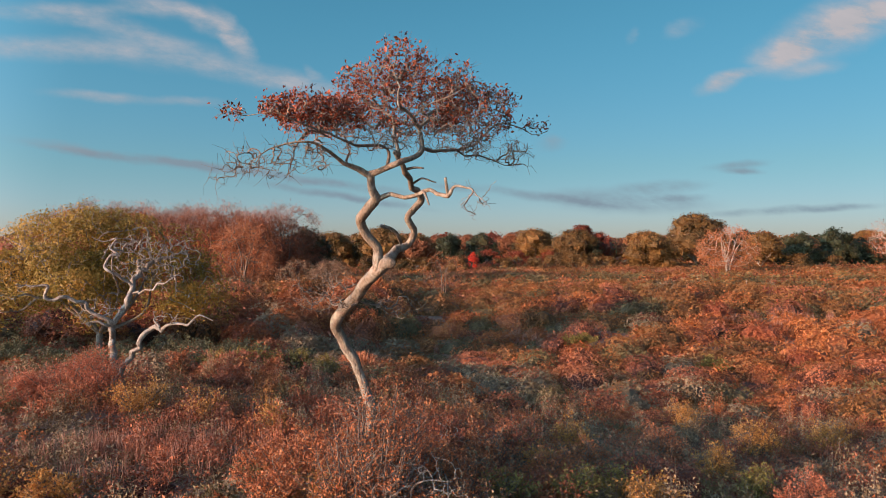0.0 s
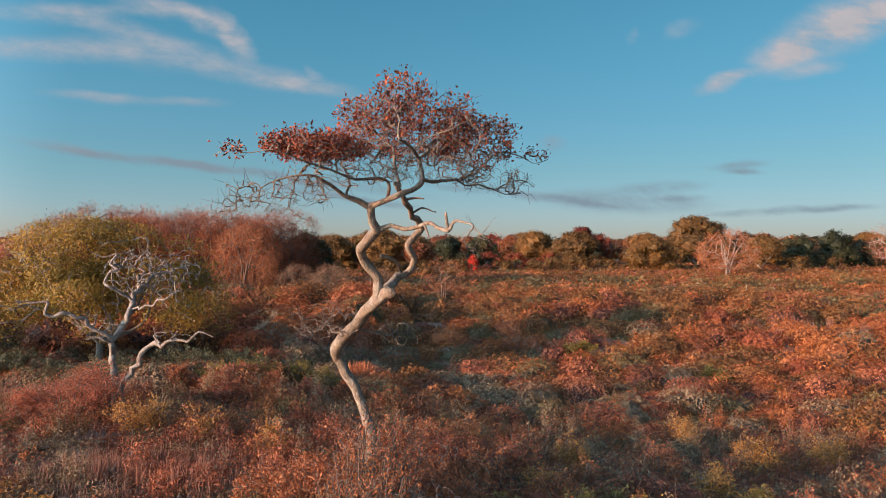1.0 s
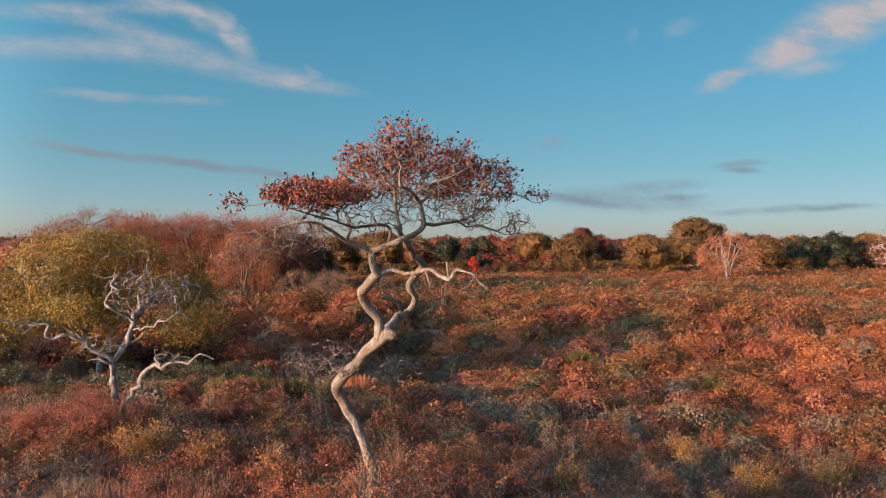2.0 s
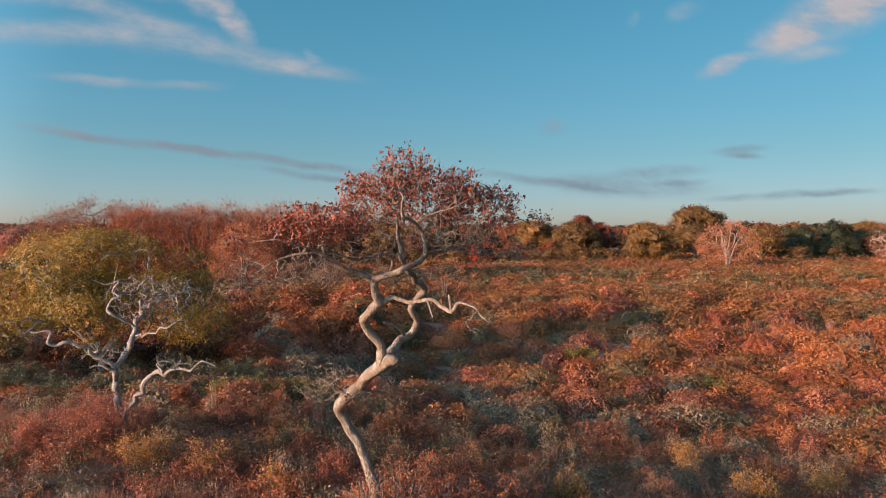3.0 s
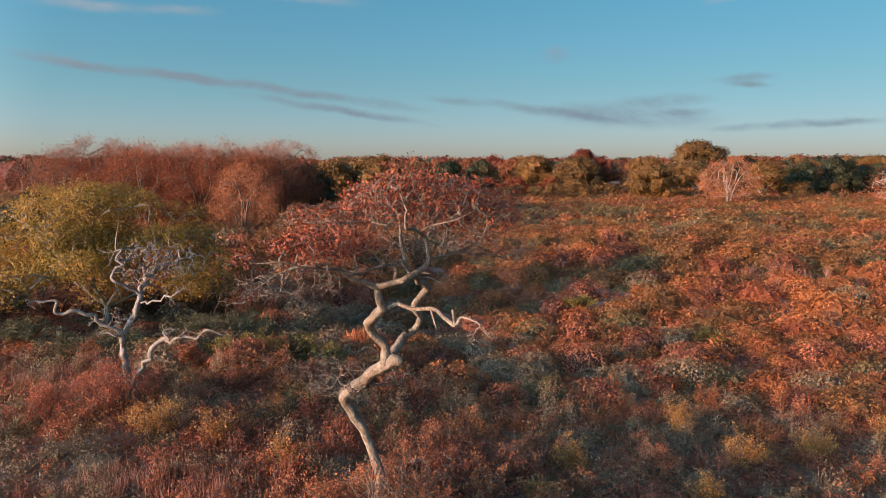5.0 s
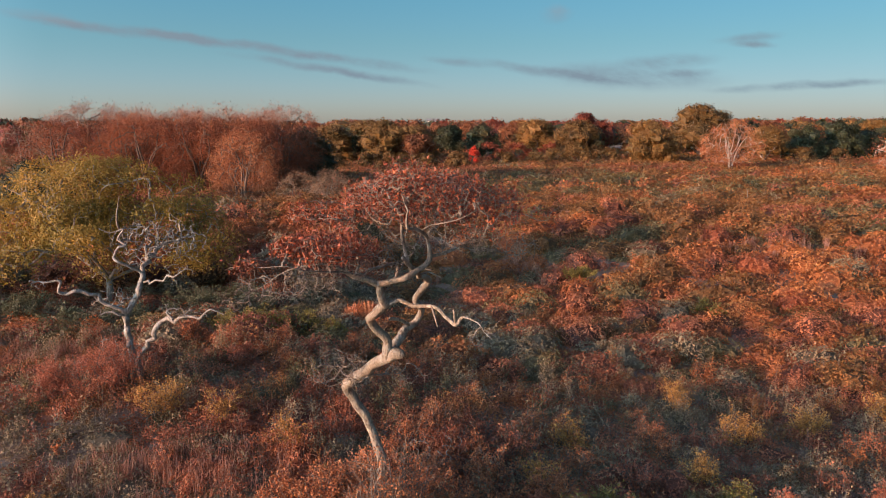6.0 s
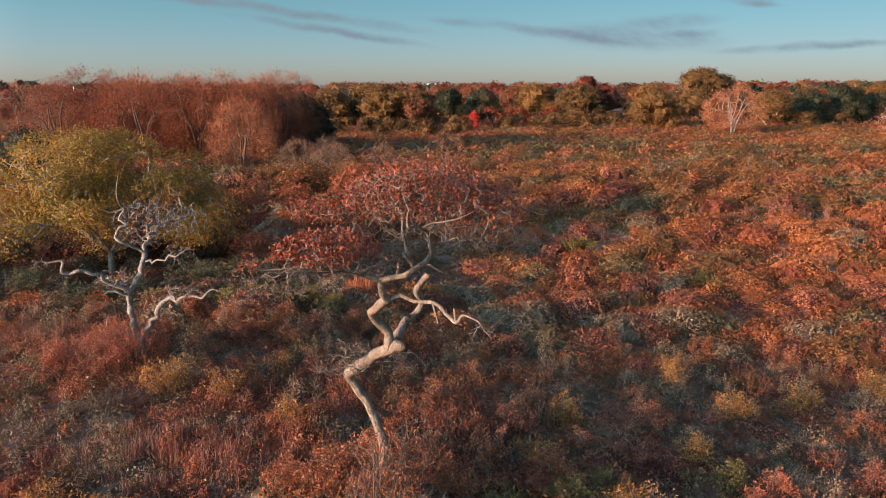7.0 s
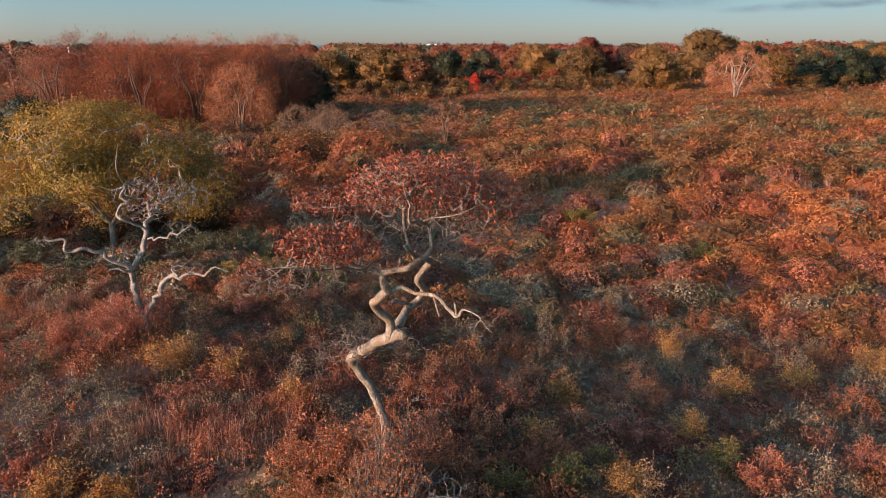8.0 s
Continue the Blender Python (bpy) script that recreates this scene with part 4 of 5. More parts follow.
def far_woods():
    """Woods out to the horizon: thousands of leaf clumps on rows of crowns, one mass for each colour."""
    global rng
    rng = np.random.default_rng(61)
    kinds = [("rusty_far_woods", RUST_LEAF, "rust-brown autumn woods far off"), ("red_far_woods", RED_LEAF, "dark red autumn woods far off"), ("dark_far_woods", DARK_LEAF, "dark green woods far off"), ("brown_far_woods", BROWN_LEAF, "brown-green woods far off")]
    got = [[] for _ in kinds]
    for k in range(520):
        y = 175 + 560 * rng.uniform(0, 1) ** 1.7
        x = rng.uniform(-0.85, 0.85) * y
        if y < 215 and -25 < x < 150:
            continue
        if -0.58 < x / y < -0.30 and y > 420:
            continue
        r = rng.uniform(4, 7.5) * (1 + y / 900)
        h = rng.uniform(7.5, 10.5) - 1.5 * (y < 230)
        h += 2.5 * (x / y > 0.35 and y > 380) + 2.0 * (x / y < -0.55 and y > 380)
        n = int(520 - y * 0.5)
        d = unit(rng.normal(0, 1, (n, 3)) + (0, -0.2, 0.3))
        at = np.array((x, y, float(height(x, y)) + h * 0.45)) + d * (r, r, h * 0.55) * rng.uniform(0.7, 1.05, (n, 1))
        at[:, 2] = np.maximum(at[:, 2], float(height(x, y)) + 0.1)
        last = rng.choice(4, p=[0.32, 0.22, 0.24, 0.22])
        got[last].append(leaf_cards(at, d + rng.normal(0, 0.7, d.shape), rng.uniform(0.5, 1.0, n) * (0.7 + y / 600), 1.0, 0.3, 3, d))
        got[last].append(lump((x, y, float(height(x, y)) + h * 0.45), (r * 0.86, r * 0.86, h * 0.48), 9, 5, 0.08))
    for (name, leaf, label), b in zip(kinds, got):
        tagged(new(name, quads(name, *merge(b), leaf)), label, "woods", kind="stuff")


far_woods()

# ---- the heath ----


def in_view(x, y, margin=2.5):
    """The wedge of heath ahead, and the plot under and behind the drone."""
    return np.where(y < 8.5, np.abs(x) < 16 + 0.3 * y, np.abs(x) < 0.70 * y + margin)


def heath_kind(x, y):
    """Which of six shrubs grows there: russet, orange, golden, grey-green, crimson, dark green."""
    a, b, c = patches(x, y, 4.5, 101), patches(x, y, 7.0, 202), rng.uniform(0, 1, x.shape)
    near, hollow = np.clip((24 - y) / 6, 0, 1), np.exp(-((x + 5) ** 2 / 120 + (y - 31) ** 2 / 50))
    right = np.clip((x - 1) / 4, 0, 1)
    # grey-green growth, weighted towards dark shrubs to stand in for a shadow band
    shadow_band = np.exp(-((x - 18) ** 2 / 500 + (y - 96) ** 2 / 260))
    belt = np.exp(-((y - 36 - 0.1 * x) / 7) ** 2) * right
    up = np.clip((y - 44) / 8, 0, 1)
    bank = np.exp(-((x + 12) / 8) ** 2 - ((y - 53) / 8) ** 2)
    w = np.stack([
        0.70 + 0.9 * (b > 0.5) - 0.3 * up + 0.4 * (1 - right) * near,
        0.30 - 0.15 * near + 1.3 * np.clip((a - 0.46) * 6, 0, 1) * (1 - 0.75 * near) * (1 - 0.6 * up) + 1.1 * belt + 2.2 * bank,
        0.30 + 0.9 * np.clip((b - 0.52) * 6, 0, 1) * (1 - 0.5 * near) + 0.6 * belt + 1.9 * up,
        0.18 - 0.1 * up + near * (0.7 + 0.9 * right) + 1.8 * hollow + 0.5 * np.clip((0.45 - a) * 6, 0, 1) * (1 - belt) * (1 - 0.85 * up) * (1 - 0.6 * right),
        0.08 + 0.65 * (1 - right) * near * (a > 0.45) + 0.08 * belt,
        0.08 + 1.0 * hollow + 0.3 * near * (1 - right) + 0.25 * (b < 0.4) * (1 - near) + 0.45 * up * (1 - bank) + 5.0 * shadow_band,
    ], -1)
    w = np.cumsum(w / w.sum(-1, keepdims=True), -1)
    return (c[..., None] > w).sum(-1)


def mounds():
    """Clumps of one kind each, closer together near the camera: x, y, breadth, height and kind."""
    got = []
    for y0, y1, gap in ((-13, 8, 1.6), (8, 26, 1.25)):
        gx, gy = np.meshgrid(np.arange(-0.72 * max(y1, 22) - 4, 0.72 * max(y1, 22) + 4, gap), np.arange(y0, y1, gap))
        x, y = (gx + rng.uniform(-0.5, 0.5, gx.shape) * gap).ravel(), (gy + rng.uniform(-0.5, 0.5, gx.shape) * gap).ravel()
        keep = in_view(x, y, 4)
        x, y = x[keep], y[keep]
        got.append(np.stack([x, y, gap * rng.uniform(0.4, 0.78, len(x)), (0.34 + 0.62 * rng.uniform(0, 1, len(x)) ** 1.3) * (0.8 + 0.6 * patches(x, y, 5.0, 404)) * (1 + 0.75 * np.clip((y - 20) / 10, 0, 1) + 0.7 * np.clip((y - 40) / 15, 0, 1)), heath_kind(x, y)], -1))
    return np.concatenate(got)


def shrubs(x, y, r, h, n, size, corners=4):
    """Leaves and stems of shrubs: each has its own upright stems, with leaves along their upper parts."""
    m, S = len(x), 11
    z = height(x, y) - 0.05
    ang, u = rng.uniform(0, 2 * np.pi, (m, S)), np.sqrt(rng.uniform(0, 1, (m, S)))
    foot = np.stack([x[:, None] + r[:, None] * 0.3 * u * np.cos(ang), y[:, None] + r[:, None] * 0.3 * u * np.sin(ang), np.broadcast_to(z[:, None], (m, S))], -1)
    top = np.stack([x[:, None] + r[:, None] * u * np.cos(ang), y[:, None] + r[:, None] * u * np.sin(ang), z[:, None] + h[:, None] * (1.05 - 0.55 * u * u) * rng.uniform(0.65, 1.12, (m, S))], -1)
    i = np.repeat(np.arange(m), n)
    s = rng.integers(0, S, len(i))
    t = rng.uniform(0.3, 1.0, len(i)) ** 0.7
    a, b = foot[i, s], top[i, s]
    spread = (r[i] * 0.16 * (0.5 + t))[:, None]
    P = a + (b - a) * t[:, None] + rng.normal(0, 1, (len(i), 3)) * spread * (1, 1, 0.6)
    D = unit(b - a) * 0.7 + rng.normal(0, 0.75, (len(i), 3)) + (0, 0, 0.2)
    out = unit(np.stack([P[:, 0] - x[i], P[:, 1] - y[i], 0.6 * r[i]], -1)) + rng.normal(0, 0.5, (len(i), 3))
    return leaf_cards(P, D, size[i] * rng.uniform(0.55, 1.35, len(i)), 0.55, 0.3, corners, out), foot, top


def clumps_of(y0, y1, gap):
    """Shrub clumps of a belt: x, y, breadth, height, kind and shade. Those in the hollow on the west side stand taller."""
    gx, gy = np.meshgrid(np.arange(-0.72 * y1 - 4, 0.72 * y1 + 4, gap), np.arange(y0, y1, gap))
    x, y = (gx + rng.uniform(-0.5, 0.5, gx.shape) * gap).ravel(), (gy + rng.uniform(-0.5, 0.5, gx.shape) * gap).ravel()
    keep = in_view(x, y, 4) & (rng.uniform(0, 1, x.shape) < np.where(y > 36, 0.7, 0.86))
    x, y = x[keep], y[keep]
    tall = np.clip((-1 - x) / 4, 0, 1) * np.clip((y - 33) / 5, 0, 1) * np.clip((70 - y) / 10, 0, 1)
    r = gap * rng.uniform(0.36, 0.82, len(x)) * (1 + 0.25 * tall)
    h = np.minimum(1.15, r * rng.uniform(0.55, 0.95, len(x))) * (1 + 0.9 * tall) * (0.75 + 0.5 * patches(x, y, 7.0, 404)) * (1 + 0.2 * np.clip((y - 40) / 15, 0, 1))
    h = h * (1 - 0.4 * np.clip((y - 105) / 15, 0, 1))
    h = h * (1 - 0.45 * np.exp(-((x + 1) / 6) ** 2 - ((y - 41) / 6) ** 2))
    return x, y, r, h, heath_kind(x, y), rng.uniform(0, 1, len(x))


def domes(x, y, r, h, shade, cover, size):
    """Leaves over the rounded tops and flanks of clumps, rough lumps of inner foliage under them with shade painted
    into their darker tone, and a tone for each corner.
    """
    m = len(x)
    n = np.maximum(12, cover * math.pi * r * r * (1 + h / r) / (0.28 * size * size)).astype(int)
    i = np.repeat(np.arange(m), n)
    ph = rng.uniform(0, 6.28, (m, 4))

    def surface(i, a, c):
        u = np.sqrt(1 - c * c)
        R = r[i] * (1 + 0.20 * np.sin(2 * a + ph[i, 0]) + 0.14 * np.sin(3 * a + ph[i, 1]) + 0.09 * np.sin(5 * a + ph[i, 2]))
        H = h[i] * (1 + 0.22 * u * np.sin(3 * a + ph[i, 3]))
        px, py = x[i] + R * u * np.cos(a), y[i] + R * u * np.sin(a)
        out = unit(np.stack([u * np.cos(a) / R, u * np.sin(a) / R, c / H + 0.05], -1))
        return np.stack([px, py, height(px, py) - 0.04 + H * c ** 0.85], -1), out

    P, out = surface(i, rng.uniform(0, 2 * np.pi, len(i)), rng.uniform(0, 1, len(i)))
    lift = np.where(rng.uniform(0, 1, len(i)) < 0.16, rng.uniform(0.3, 1.5, len(i)), rng.uniform(-0.4, 0.4, len(i)))[:, None] * size
    P = P + out * lift * (0.6, 0.6, 1.3)
    D = out * 0.5 + rng.normal(0, 0.7, P.shape) + (0, 0, 0.35)
    leaves = leaf_cards(P, D, size * rng.uniform(0.55, 1.5, len(i)), 0.7, 0.3, 3, out)
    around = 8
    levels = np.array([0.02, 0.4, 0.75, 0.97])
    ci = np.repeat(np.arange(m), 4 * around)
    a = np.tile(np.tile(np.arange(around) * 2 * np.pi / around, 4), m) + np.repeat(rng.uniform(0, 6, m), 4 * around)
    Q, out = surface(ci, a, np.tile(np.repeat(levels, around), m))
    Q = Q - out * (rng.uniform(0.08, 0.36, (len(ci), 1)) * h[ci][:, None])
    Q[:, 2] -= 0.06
    c, k, j = np.meshgrid(np.arange(m), np.arange(3), np.arange(around), indexing="ij")
    p, q = c * 4 * around + k * around + j, c * 4 * around + k * around + (j + 1) % around
    cap = np.arange(m)[:, None] * 4 * around + 3 * around
    caps = np.concatenate([np.stack([cap[:, 0], cap[:, 0] + t, cap[:, 0] + t + 1], -1) for t in range(1, around - 1)])
    body = np.stack([p, q, q + around, p + around], -1).reshape(-1, 4)
    inner = np.concatenate([body[:, :3], body[:, [0, 2, 3]], caps])
    # inner lumps get a lowered tone: shade painted under the leaves
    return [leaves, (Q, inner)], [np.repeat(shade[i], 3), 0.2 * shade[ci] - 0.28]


def heath():
    global rng
    rng = np.random.default_rng(71)
    names = [("russet_heath_shrubs", H_RUSSET, "russet-brown low heath shrubs"), ("orange_heath_shrubs", H_ORANGE, "orange low heath shrubs"), ("golden_heath_shrubs", H_GOLD, "golden-green low heath shrubs"),
             ("grey_green_heath_shrubs", H_GREY, "grey-green low bayberry shrubs"), ("crimson_heath_shrubs", H_PINK, "crimson low heath shrubs"), ("dark_green_heath_shrubs", H_GREEN, "dark green low heath shrubs")]
    got, tones, wood, clumps = [[] for _ in names], [[] for _ in names], [], mounds()
    shades = rng.uniform(0, 1, len(clumps))
    for y0, y1, gap, dense, size in ((-13, 8.4, 0.6, 110, 0.15), (8.5, 25, 0.42, 760, 0.066)):
        gx, gy = np.meshgrid(np.arange(-0.72 * max(y1, 22) - 3, 0.72 * max(y1, 22) + 3, gap), np.arange(y0, y1, gap))
        x, y = (gx + rng.uniform(-0.5, 0.5, gx.shape) * gap).ravel(), (gy + rng.uniform(-0.5, 0.5, gx.shape) * gap).ravel()
        keep = in_view(x, y)
        x, y = x[keep], y[keep]
        best, kind, h, tone = np.full(len(x), 9.9), np.zeros(len(x), int), np.full(len(x), 0.18), np.zeros(len(x))
        for (mx, my, mr, mh, mk), ms in zip(clumps, shades):
            if not y0 - 5 < my < y1 + 5:
                continue
            d = np.hypot(x - mx, y - my) / mr
            q = np.where(d < best)[0]
            best[q], kind[q], tone[q] = d[q], int(mk), ms
            h[q] = (0.22 if y0 < 20 else 0.14) + mh * np.clip(1.1 - 1.05 * d[q] ** 2, 0, 1)
        stray = rng.uniform(0, 1, len(x)) < 0.09
        kind[stray] = heath_kind(x[stray], y[stray])
        r = gap * rng.uniform(0.5, 0.85, len(x))
        h = h * rng.uniform(0.8, 1.2, len(x)) * (1 + 0.2 * (y > 45))
        n = np.maximum(5, dense * gap * gap * rng.uniform(0.6, 1.4, len(x)) * np.where(best > 1.0, 0.75 if y0 < 20 else 0.4, 1.0)).astype(int)
        for k in range(6):
            q = kind == k
            VF, foot, top = shrubs(x[q], y[q], r[q], h[q], n[q], np.full(q.sum(), size), 3)
            got[k].append(VF)
            tones[k].append(np.repeat(tone[q], n[q] * (3)))
            if 0 < y0 < 20:
                f, t = foot[:, ::4].reshape(-1, 3), top[:, ::4].reshape(-1, 3)
                wood.append(rods(np.stack([f, (f + t) / 2 + rng.normal(0, 0.02, f.shape), t], 1), np.tile([0.006, 0.005, 0.003], (len(f), 1)), 3))
    for y0, y1, gap, cover, size in ((8.5, 25, 1.2, 0.22, 0.065), (25, 36, 1.6, 0.46, 0.1), (36, 52, 2.0, 0.46, 0.14), (52, 82, 2.6, 0.46, 0.195), (82, 152, 3.6, 0.46, 0.34), (152, 215, 6.0, 0.3, 0.6)):
        x, y, r, h, kind, shade = clumps_of(y0, y1, gap)
        low = clumps_of(y0, y1, gap * 0.7)
        # low clumps fill the gaps, their tone lowered as painted shade between shrubs
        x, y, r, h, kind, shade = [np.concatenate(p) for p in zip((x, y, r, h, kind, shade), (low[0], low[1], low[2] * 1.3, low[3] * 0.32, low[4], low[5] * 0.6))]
        for k in range(6):
            q = kind == k
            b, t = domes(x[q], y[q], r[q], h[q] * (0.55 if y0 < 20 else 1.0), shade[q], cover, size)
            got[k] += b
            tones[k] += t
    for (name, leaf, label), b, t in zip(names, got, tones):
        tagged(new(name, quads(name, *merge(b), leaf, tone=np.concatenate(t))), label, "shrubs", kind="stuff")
    tagged(new("shrub_stems", quads("shrub_stems", *merge(wood), TWIG_BARK)), "grey-brown bare stems of the low shrubs", "stems", kind="stuff")


heath()

# ---- single bushes, grasses and dead brush ----


def bush(name, x, y, r, h, leaf, leaves, size, label, seed, group="", stems=16, tuft=0.14):
    """A bush of upright stems with leaves along their upper parts."""
    global rng
    rng = np.random.default_rng(seed)
    ob = thing(name, x, y, float(height(x, y)) - 0.05, label, "bush", group)
    a, u = rng.uniform(0, 2 * np.pi, stems), np.sqrt(rng.uniform(0, 1, stems))
    foot = np.stack([0.25 * r * u * np.cos(a), 0.25 * r * u * np.sin(a), np.zeros(stems)], -1)
    top = np.stack([r * u * np.cos(a), r * u * np.sin(a), h * (1.05 - 0.5 * u * u) * rng.uniform(0.75, 1.1, stems)], -1)
    mid = foot + (top - foot) * (0.4, 0.4, 0.6) + rng.normal(0, 0.05 * h, foot.shape)
    main = np.stack([foot, mid, top], 1)
    n = stems * 9
    k, t = rng.integers(0, stems, n), rng.uniform(0.35, 1.0, (n, 1))
    at = np.where(t < 0.5, foot[k] + (mid[k] - foot[k]) * t * 2, mid[k] + (top[k] - mid[k]) * (t * 2 - 1))
    end = at + unit(rng.normal(0, 1, (n, 3)) * (1, 1, 0.5) + (0, 0, 0.7)) * rng.uniform(0.12, 0.38, (n, 1)) * h
    side = np.stack([at, (at + end) / 2 + rng.normal(0, 0.02 * h, at.shape), end], 1)
    part("stems", merge([rods(main, np.tile([0.012, 0.009, 0.005], (stems, 1)) * (0.5 + h / 2), 5), rods(side, np.tile([0.005, 0.004, 0.002], (n, 1)), 3)]), TWIG_BARK, ob, kind="stuff")
    k, t = rng.integers(0, n, leaves), rng.uniform(0.15, 1.05, (leaves, 1))
    P = at[k] + (end[k] - at[k]) * t + rng.normal(0, tuft * 0.35 * h, (leaves, 3)) * (1, 1, 0.7)
    D = unit(end[k] - at[k]) * 0.6 + rng.normal(0, 0.7, (leaves, 3)) + (0, 0, 0.15)
    part("foliage", leaf_cards(P, D, size * rng.uniform(0.6, 1.3, leaves), 0.6, 0.35), leaf, ob, kind="stuff")
    return ob


B_GOLD = leaf_material("amber_bush_leaves", [(0.20, 0.12, 0.035), (0.42, 0.20, 0.055), (0.52, 0.27, 0.08)], 1.5, 0.7, 0.35)
B_RUSSET = leaf_material("copper_oak_sprout_leaves", [(0.18, 0.06, 0.032), (0.38, 0.125, 0.05), (0.50, 0.185, 0.075), (0.53, 0.27, 0.13)], 1.5, 0.8, 0.3, gain=0.85)
B_BAY = leaf_material("blue_green_bayberry_leaves", [(0.06, 0.064, 0.034), (0.12, 0.118, 0.062), (0.19, 0.168, 0.092)], 0.8, 0.7, 0.2)
B_LIME = leaf_material("yellow_green_bush_leaves", [(0.10, 0.09, 0.025), (0.20, 0.155, 0.04), (0.31, 0.21, 0.06)], 0.8, 0.7, 0.35)
B_RED = leaf_material("crimson_bush_leaves", [(0.20, 0.06, 0.038), (0.38, 0.12, 0.062), (0.48, 0.20, 0.11)], 1.2, 0.7, 0.35)

# round the foot of the oak
bush("oak_sprout_bush", -0.5, 13.3, 1.1, 1.05, B_RUSSET, 2400, 0.055, "copper-red oak sprouts behind the crooked trunk", 81, "", 24)
bush("oak_sprout_bush", -1.3, 11.65, 0.6, 2.25, B_RUSSET, 1300, 0.053, "copper sprouts that hide the foot of the oak", 102, "", 22)
bush("oak_sprout_bush", -0.85, 12.2, 0.7, 2.0, B_RUSSET, 900, 0.053, "copper sprouts beside the foot of the oak", 103, "", 20)
bush("amber_bush", -2.55, 12.6, 1.05, 1.15, B_RUSSET, 3200, 0.055, "dense copper-orange bush beside the crooked trunk", 82, "", 24)
bush("amber_bush", -2.0, 11.5, 0.8, 0.85, B_GOLD, 2200, 0.053, "amber and copper bush before the crooked trunk", 83, "", 18)
bush("oak_sprout_bush", 0.35, 12.9, 0.8, 1.0, B_RUSSET, 1500, 0.053, "thin copper-red sprouts among grey dead twigs", 84, "", 20)
bush("oak_sprout_bush", -1.6, 11.35, 0.75, 1.7, B_RUSSET, 900, 0.053, "thin copper sprouts at the foot of the oak", 100, "", 16)
bush("oak_sprout_bush", -1.0, 11.2, 0.65, 1.7, B_RUSSET, 800, 0.053, "thin copper sprouts before the foot of the oak", 101, "", 16)
copper = "copper sprouts round the oak"
for k, (x, y, r, h, n) in enumerate([(-2.9, 11.6, 0.8, 0.95, 2200), (-3.3, 12.7, 0.8, 0.9, 2000), (-0.3, 11.5, 0.7, 0.9, 800), (0.55, 11.9, 0.7, 0.8, 800), (-1.9, 13.3, 0.9, 1.15, 2000), (0.9, 13.9, 0.8, 0.7, 1500), (-1.75, 11.0, 0.7, 0.8, 1500), (-0.3, 14.6, 0.8, 0.7, 1300)]):
    bush("oak_sprout_bush", x, y, r, h, B_RUSSET, n, 0.06, "copper-red oak sprouts round the crooked oak", 220 + k, copper, 20)
for k, (x, y, r, h, n) in enumerate([(-0.9, 16.3, 1.0, 1.05, 2000), (0.2, 16.0, 0.8, 0.85, 1400), (-0.2, 17.6, 0.8, 0.95, 1500), (0.9, 17.2, 0.7, 0.7, 900)]):
    bush("oak_sprout_bush", x, y, r, h, B_RED if k % 2 else B_RUSSET, n, 0.058, "reddish oak sprouts among bare grey stems", 240 + k, copper, 26)
for k, (x, y, r, h, n) in enumerate([(1.0, 14.7, 0.8, 1.0, 1500), (2.3, 14.2, 0.7, 0.9, 1300), (1.7, 16.4, 0.8, 1.0, 1400), (3.2, 15.5, 0.6, 0.9, 1100), (0.4, 15.6, 0.7, 0.9, 1200), (4.6, 15.2, 0.6, 0.8, 1000), (2.6, 18.0, 0.8, 0.9, 1300), (5.6, 17.4, 0.7, 0.9, 1200)]):
    bush("oak_sprout_bush", x, y, r, h, B_RED if k % 3 == 2 else B_RUSSET, n, 0.058, "thin reddish-brown oak sprouts on the open heath", 260 + k, "sprouts on the heath", 20)
gold = "amber bushes on the heath"
for k, (x, y, r, h) in enumerate([(-7.8, 17.5, 0.62, 0.95), (-6.1, 17.3, 0.42, 0.8), (-4.0, 15.6, 0.42, 0.75), (-6.9, 11.9, 0.45, 0.6), (-8.1, 12.1, 0.4, 0.7), (3.9, 12.9, 0.5, 0.75), (8.4, 18.4, 0.5, 0.85), (3.3, 17.2, 0.45, 0.75), (14.0, 20.2, 0.7, 1.0),
                                  (6.2, 15.6, 0.4, 0.7), (10.9, 19.2, 0.6, 0.8), (2.2, 15.0, 0.4, 0.65), (7.4, 21.0, 0.5, 0.8)]):
    bush("amber_bush", x, y, r * 1.1, h * 1.35, B_GOLD, int(3400 * r), 0.06, "upright amber-gold bush on the heath", 110 + k, gold, 14)
reds = "crimson bushes on the heath"
for k, (x, y, r, h) in enumerate([(7.3, 13.8, 0.7, 0.85), (10.3, 14.6, 0.6, 0.9), (-10.7, 19.2, 1.3, 1.3), (-9.7, 19.6, 1.2, 1.6), (-11.6, 18.4, 0.9, 0.8), (-9.3, 12.8, 0.5, 0.6), (-12.3, 20.3, 0.9, 0.7), (1.9, 13.6, 0.4, 0.55)]):
    bush("crimson_bush", x, y, r, h, B_RED, int(3000 * r), 0.055, "crimson-pink bush on the heath", 140 + k, reds, 20)
lip = "bushes on the lip of the hollow"
for k, (x, y, r, h) in enumerate([(-9.6, 24.8, 0.8, 1.0), (-7.9, 24.3, 0.8, 0.95), (-6.2, 24.7, 0.8, 1.0), (-4.7, 23.7, 0.7, 0.95), (-3.3, 24.5, 0.8, 1.05), (-11.6, 25.3, 0.8, 0.9), (-2.2, 23.2, 0.7, 0.9), (-13.2, 24.6, 0.7, 0.8), (-5.4, 22.3, 0.7, 0.8), (-7.2, 22.4, 0.7, 0.8)]):
    bush("rust_red_bush", x, y, r, h, B_RED if k % 2 else B_RUSSET, int(2400 * r), 0.07, "rust-red bush on the sunlit lip of the hollow", 280 + k, lip, 20)
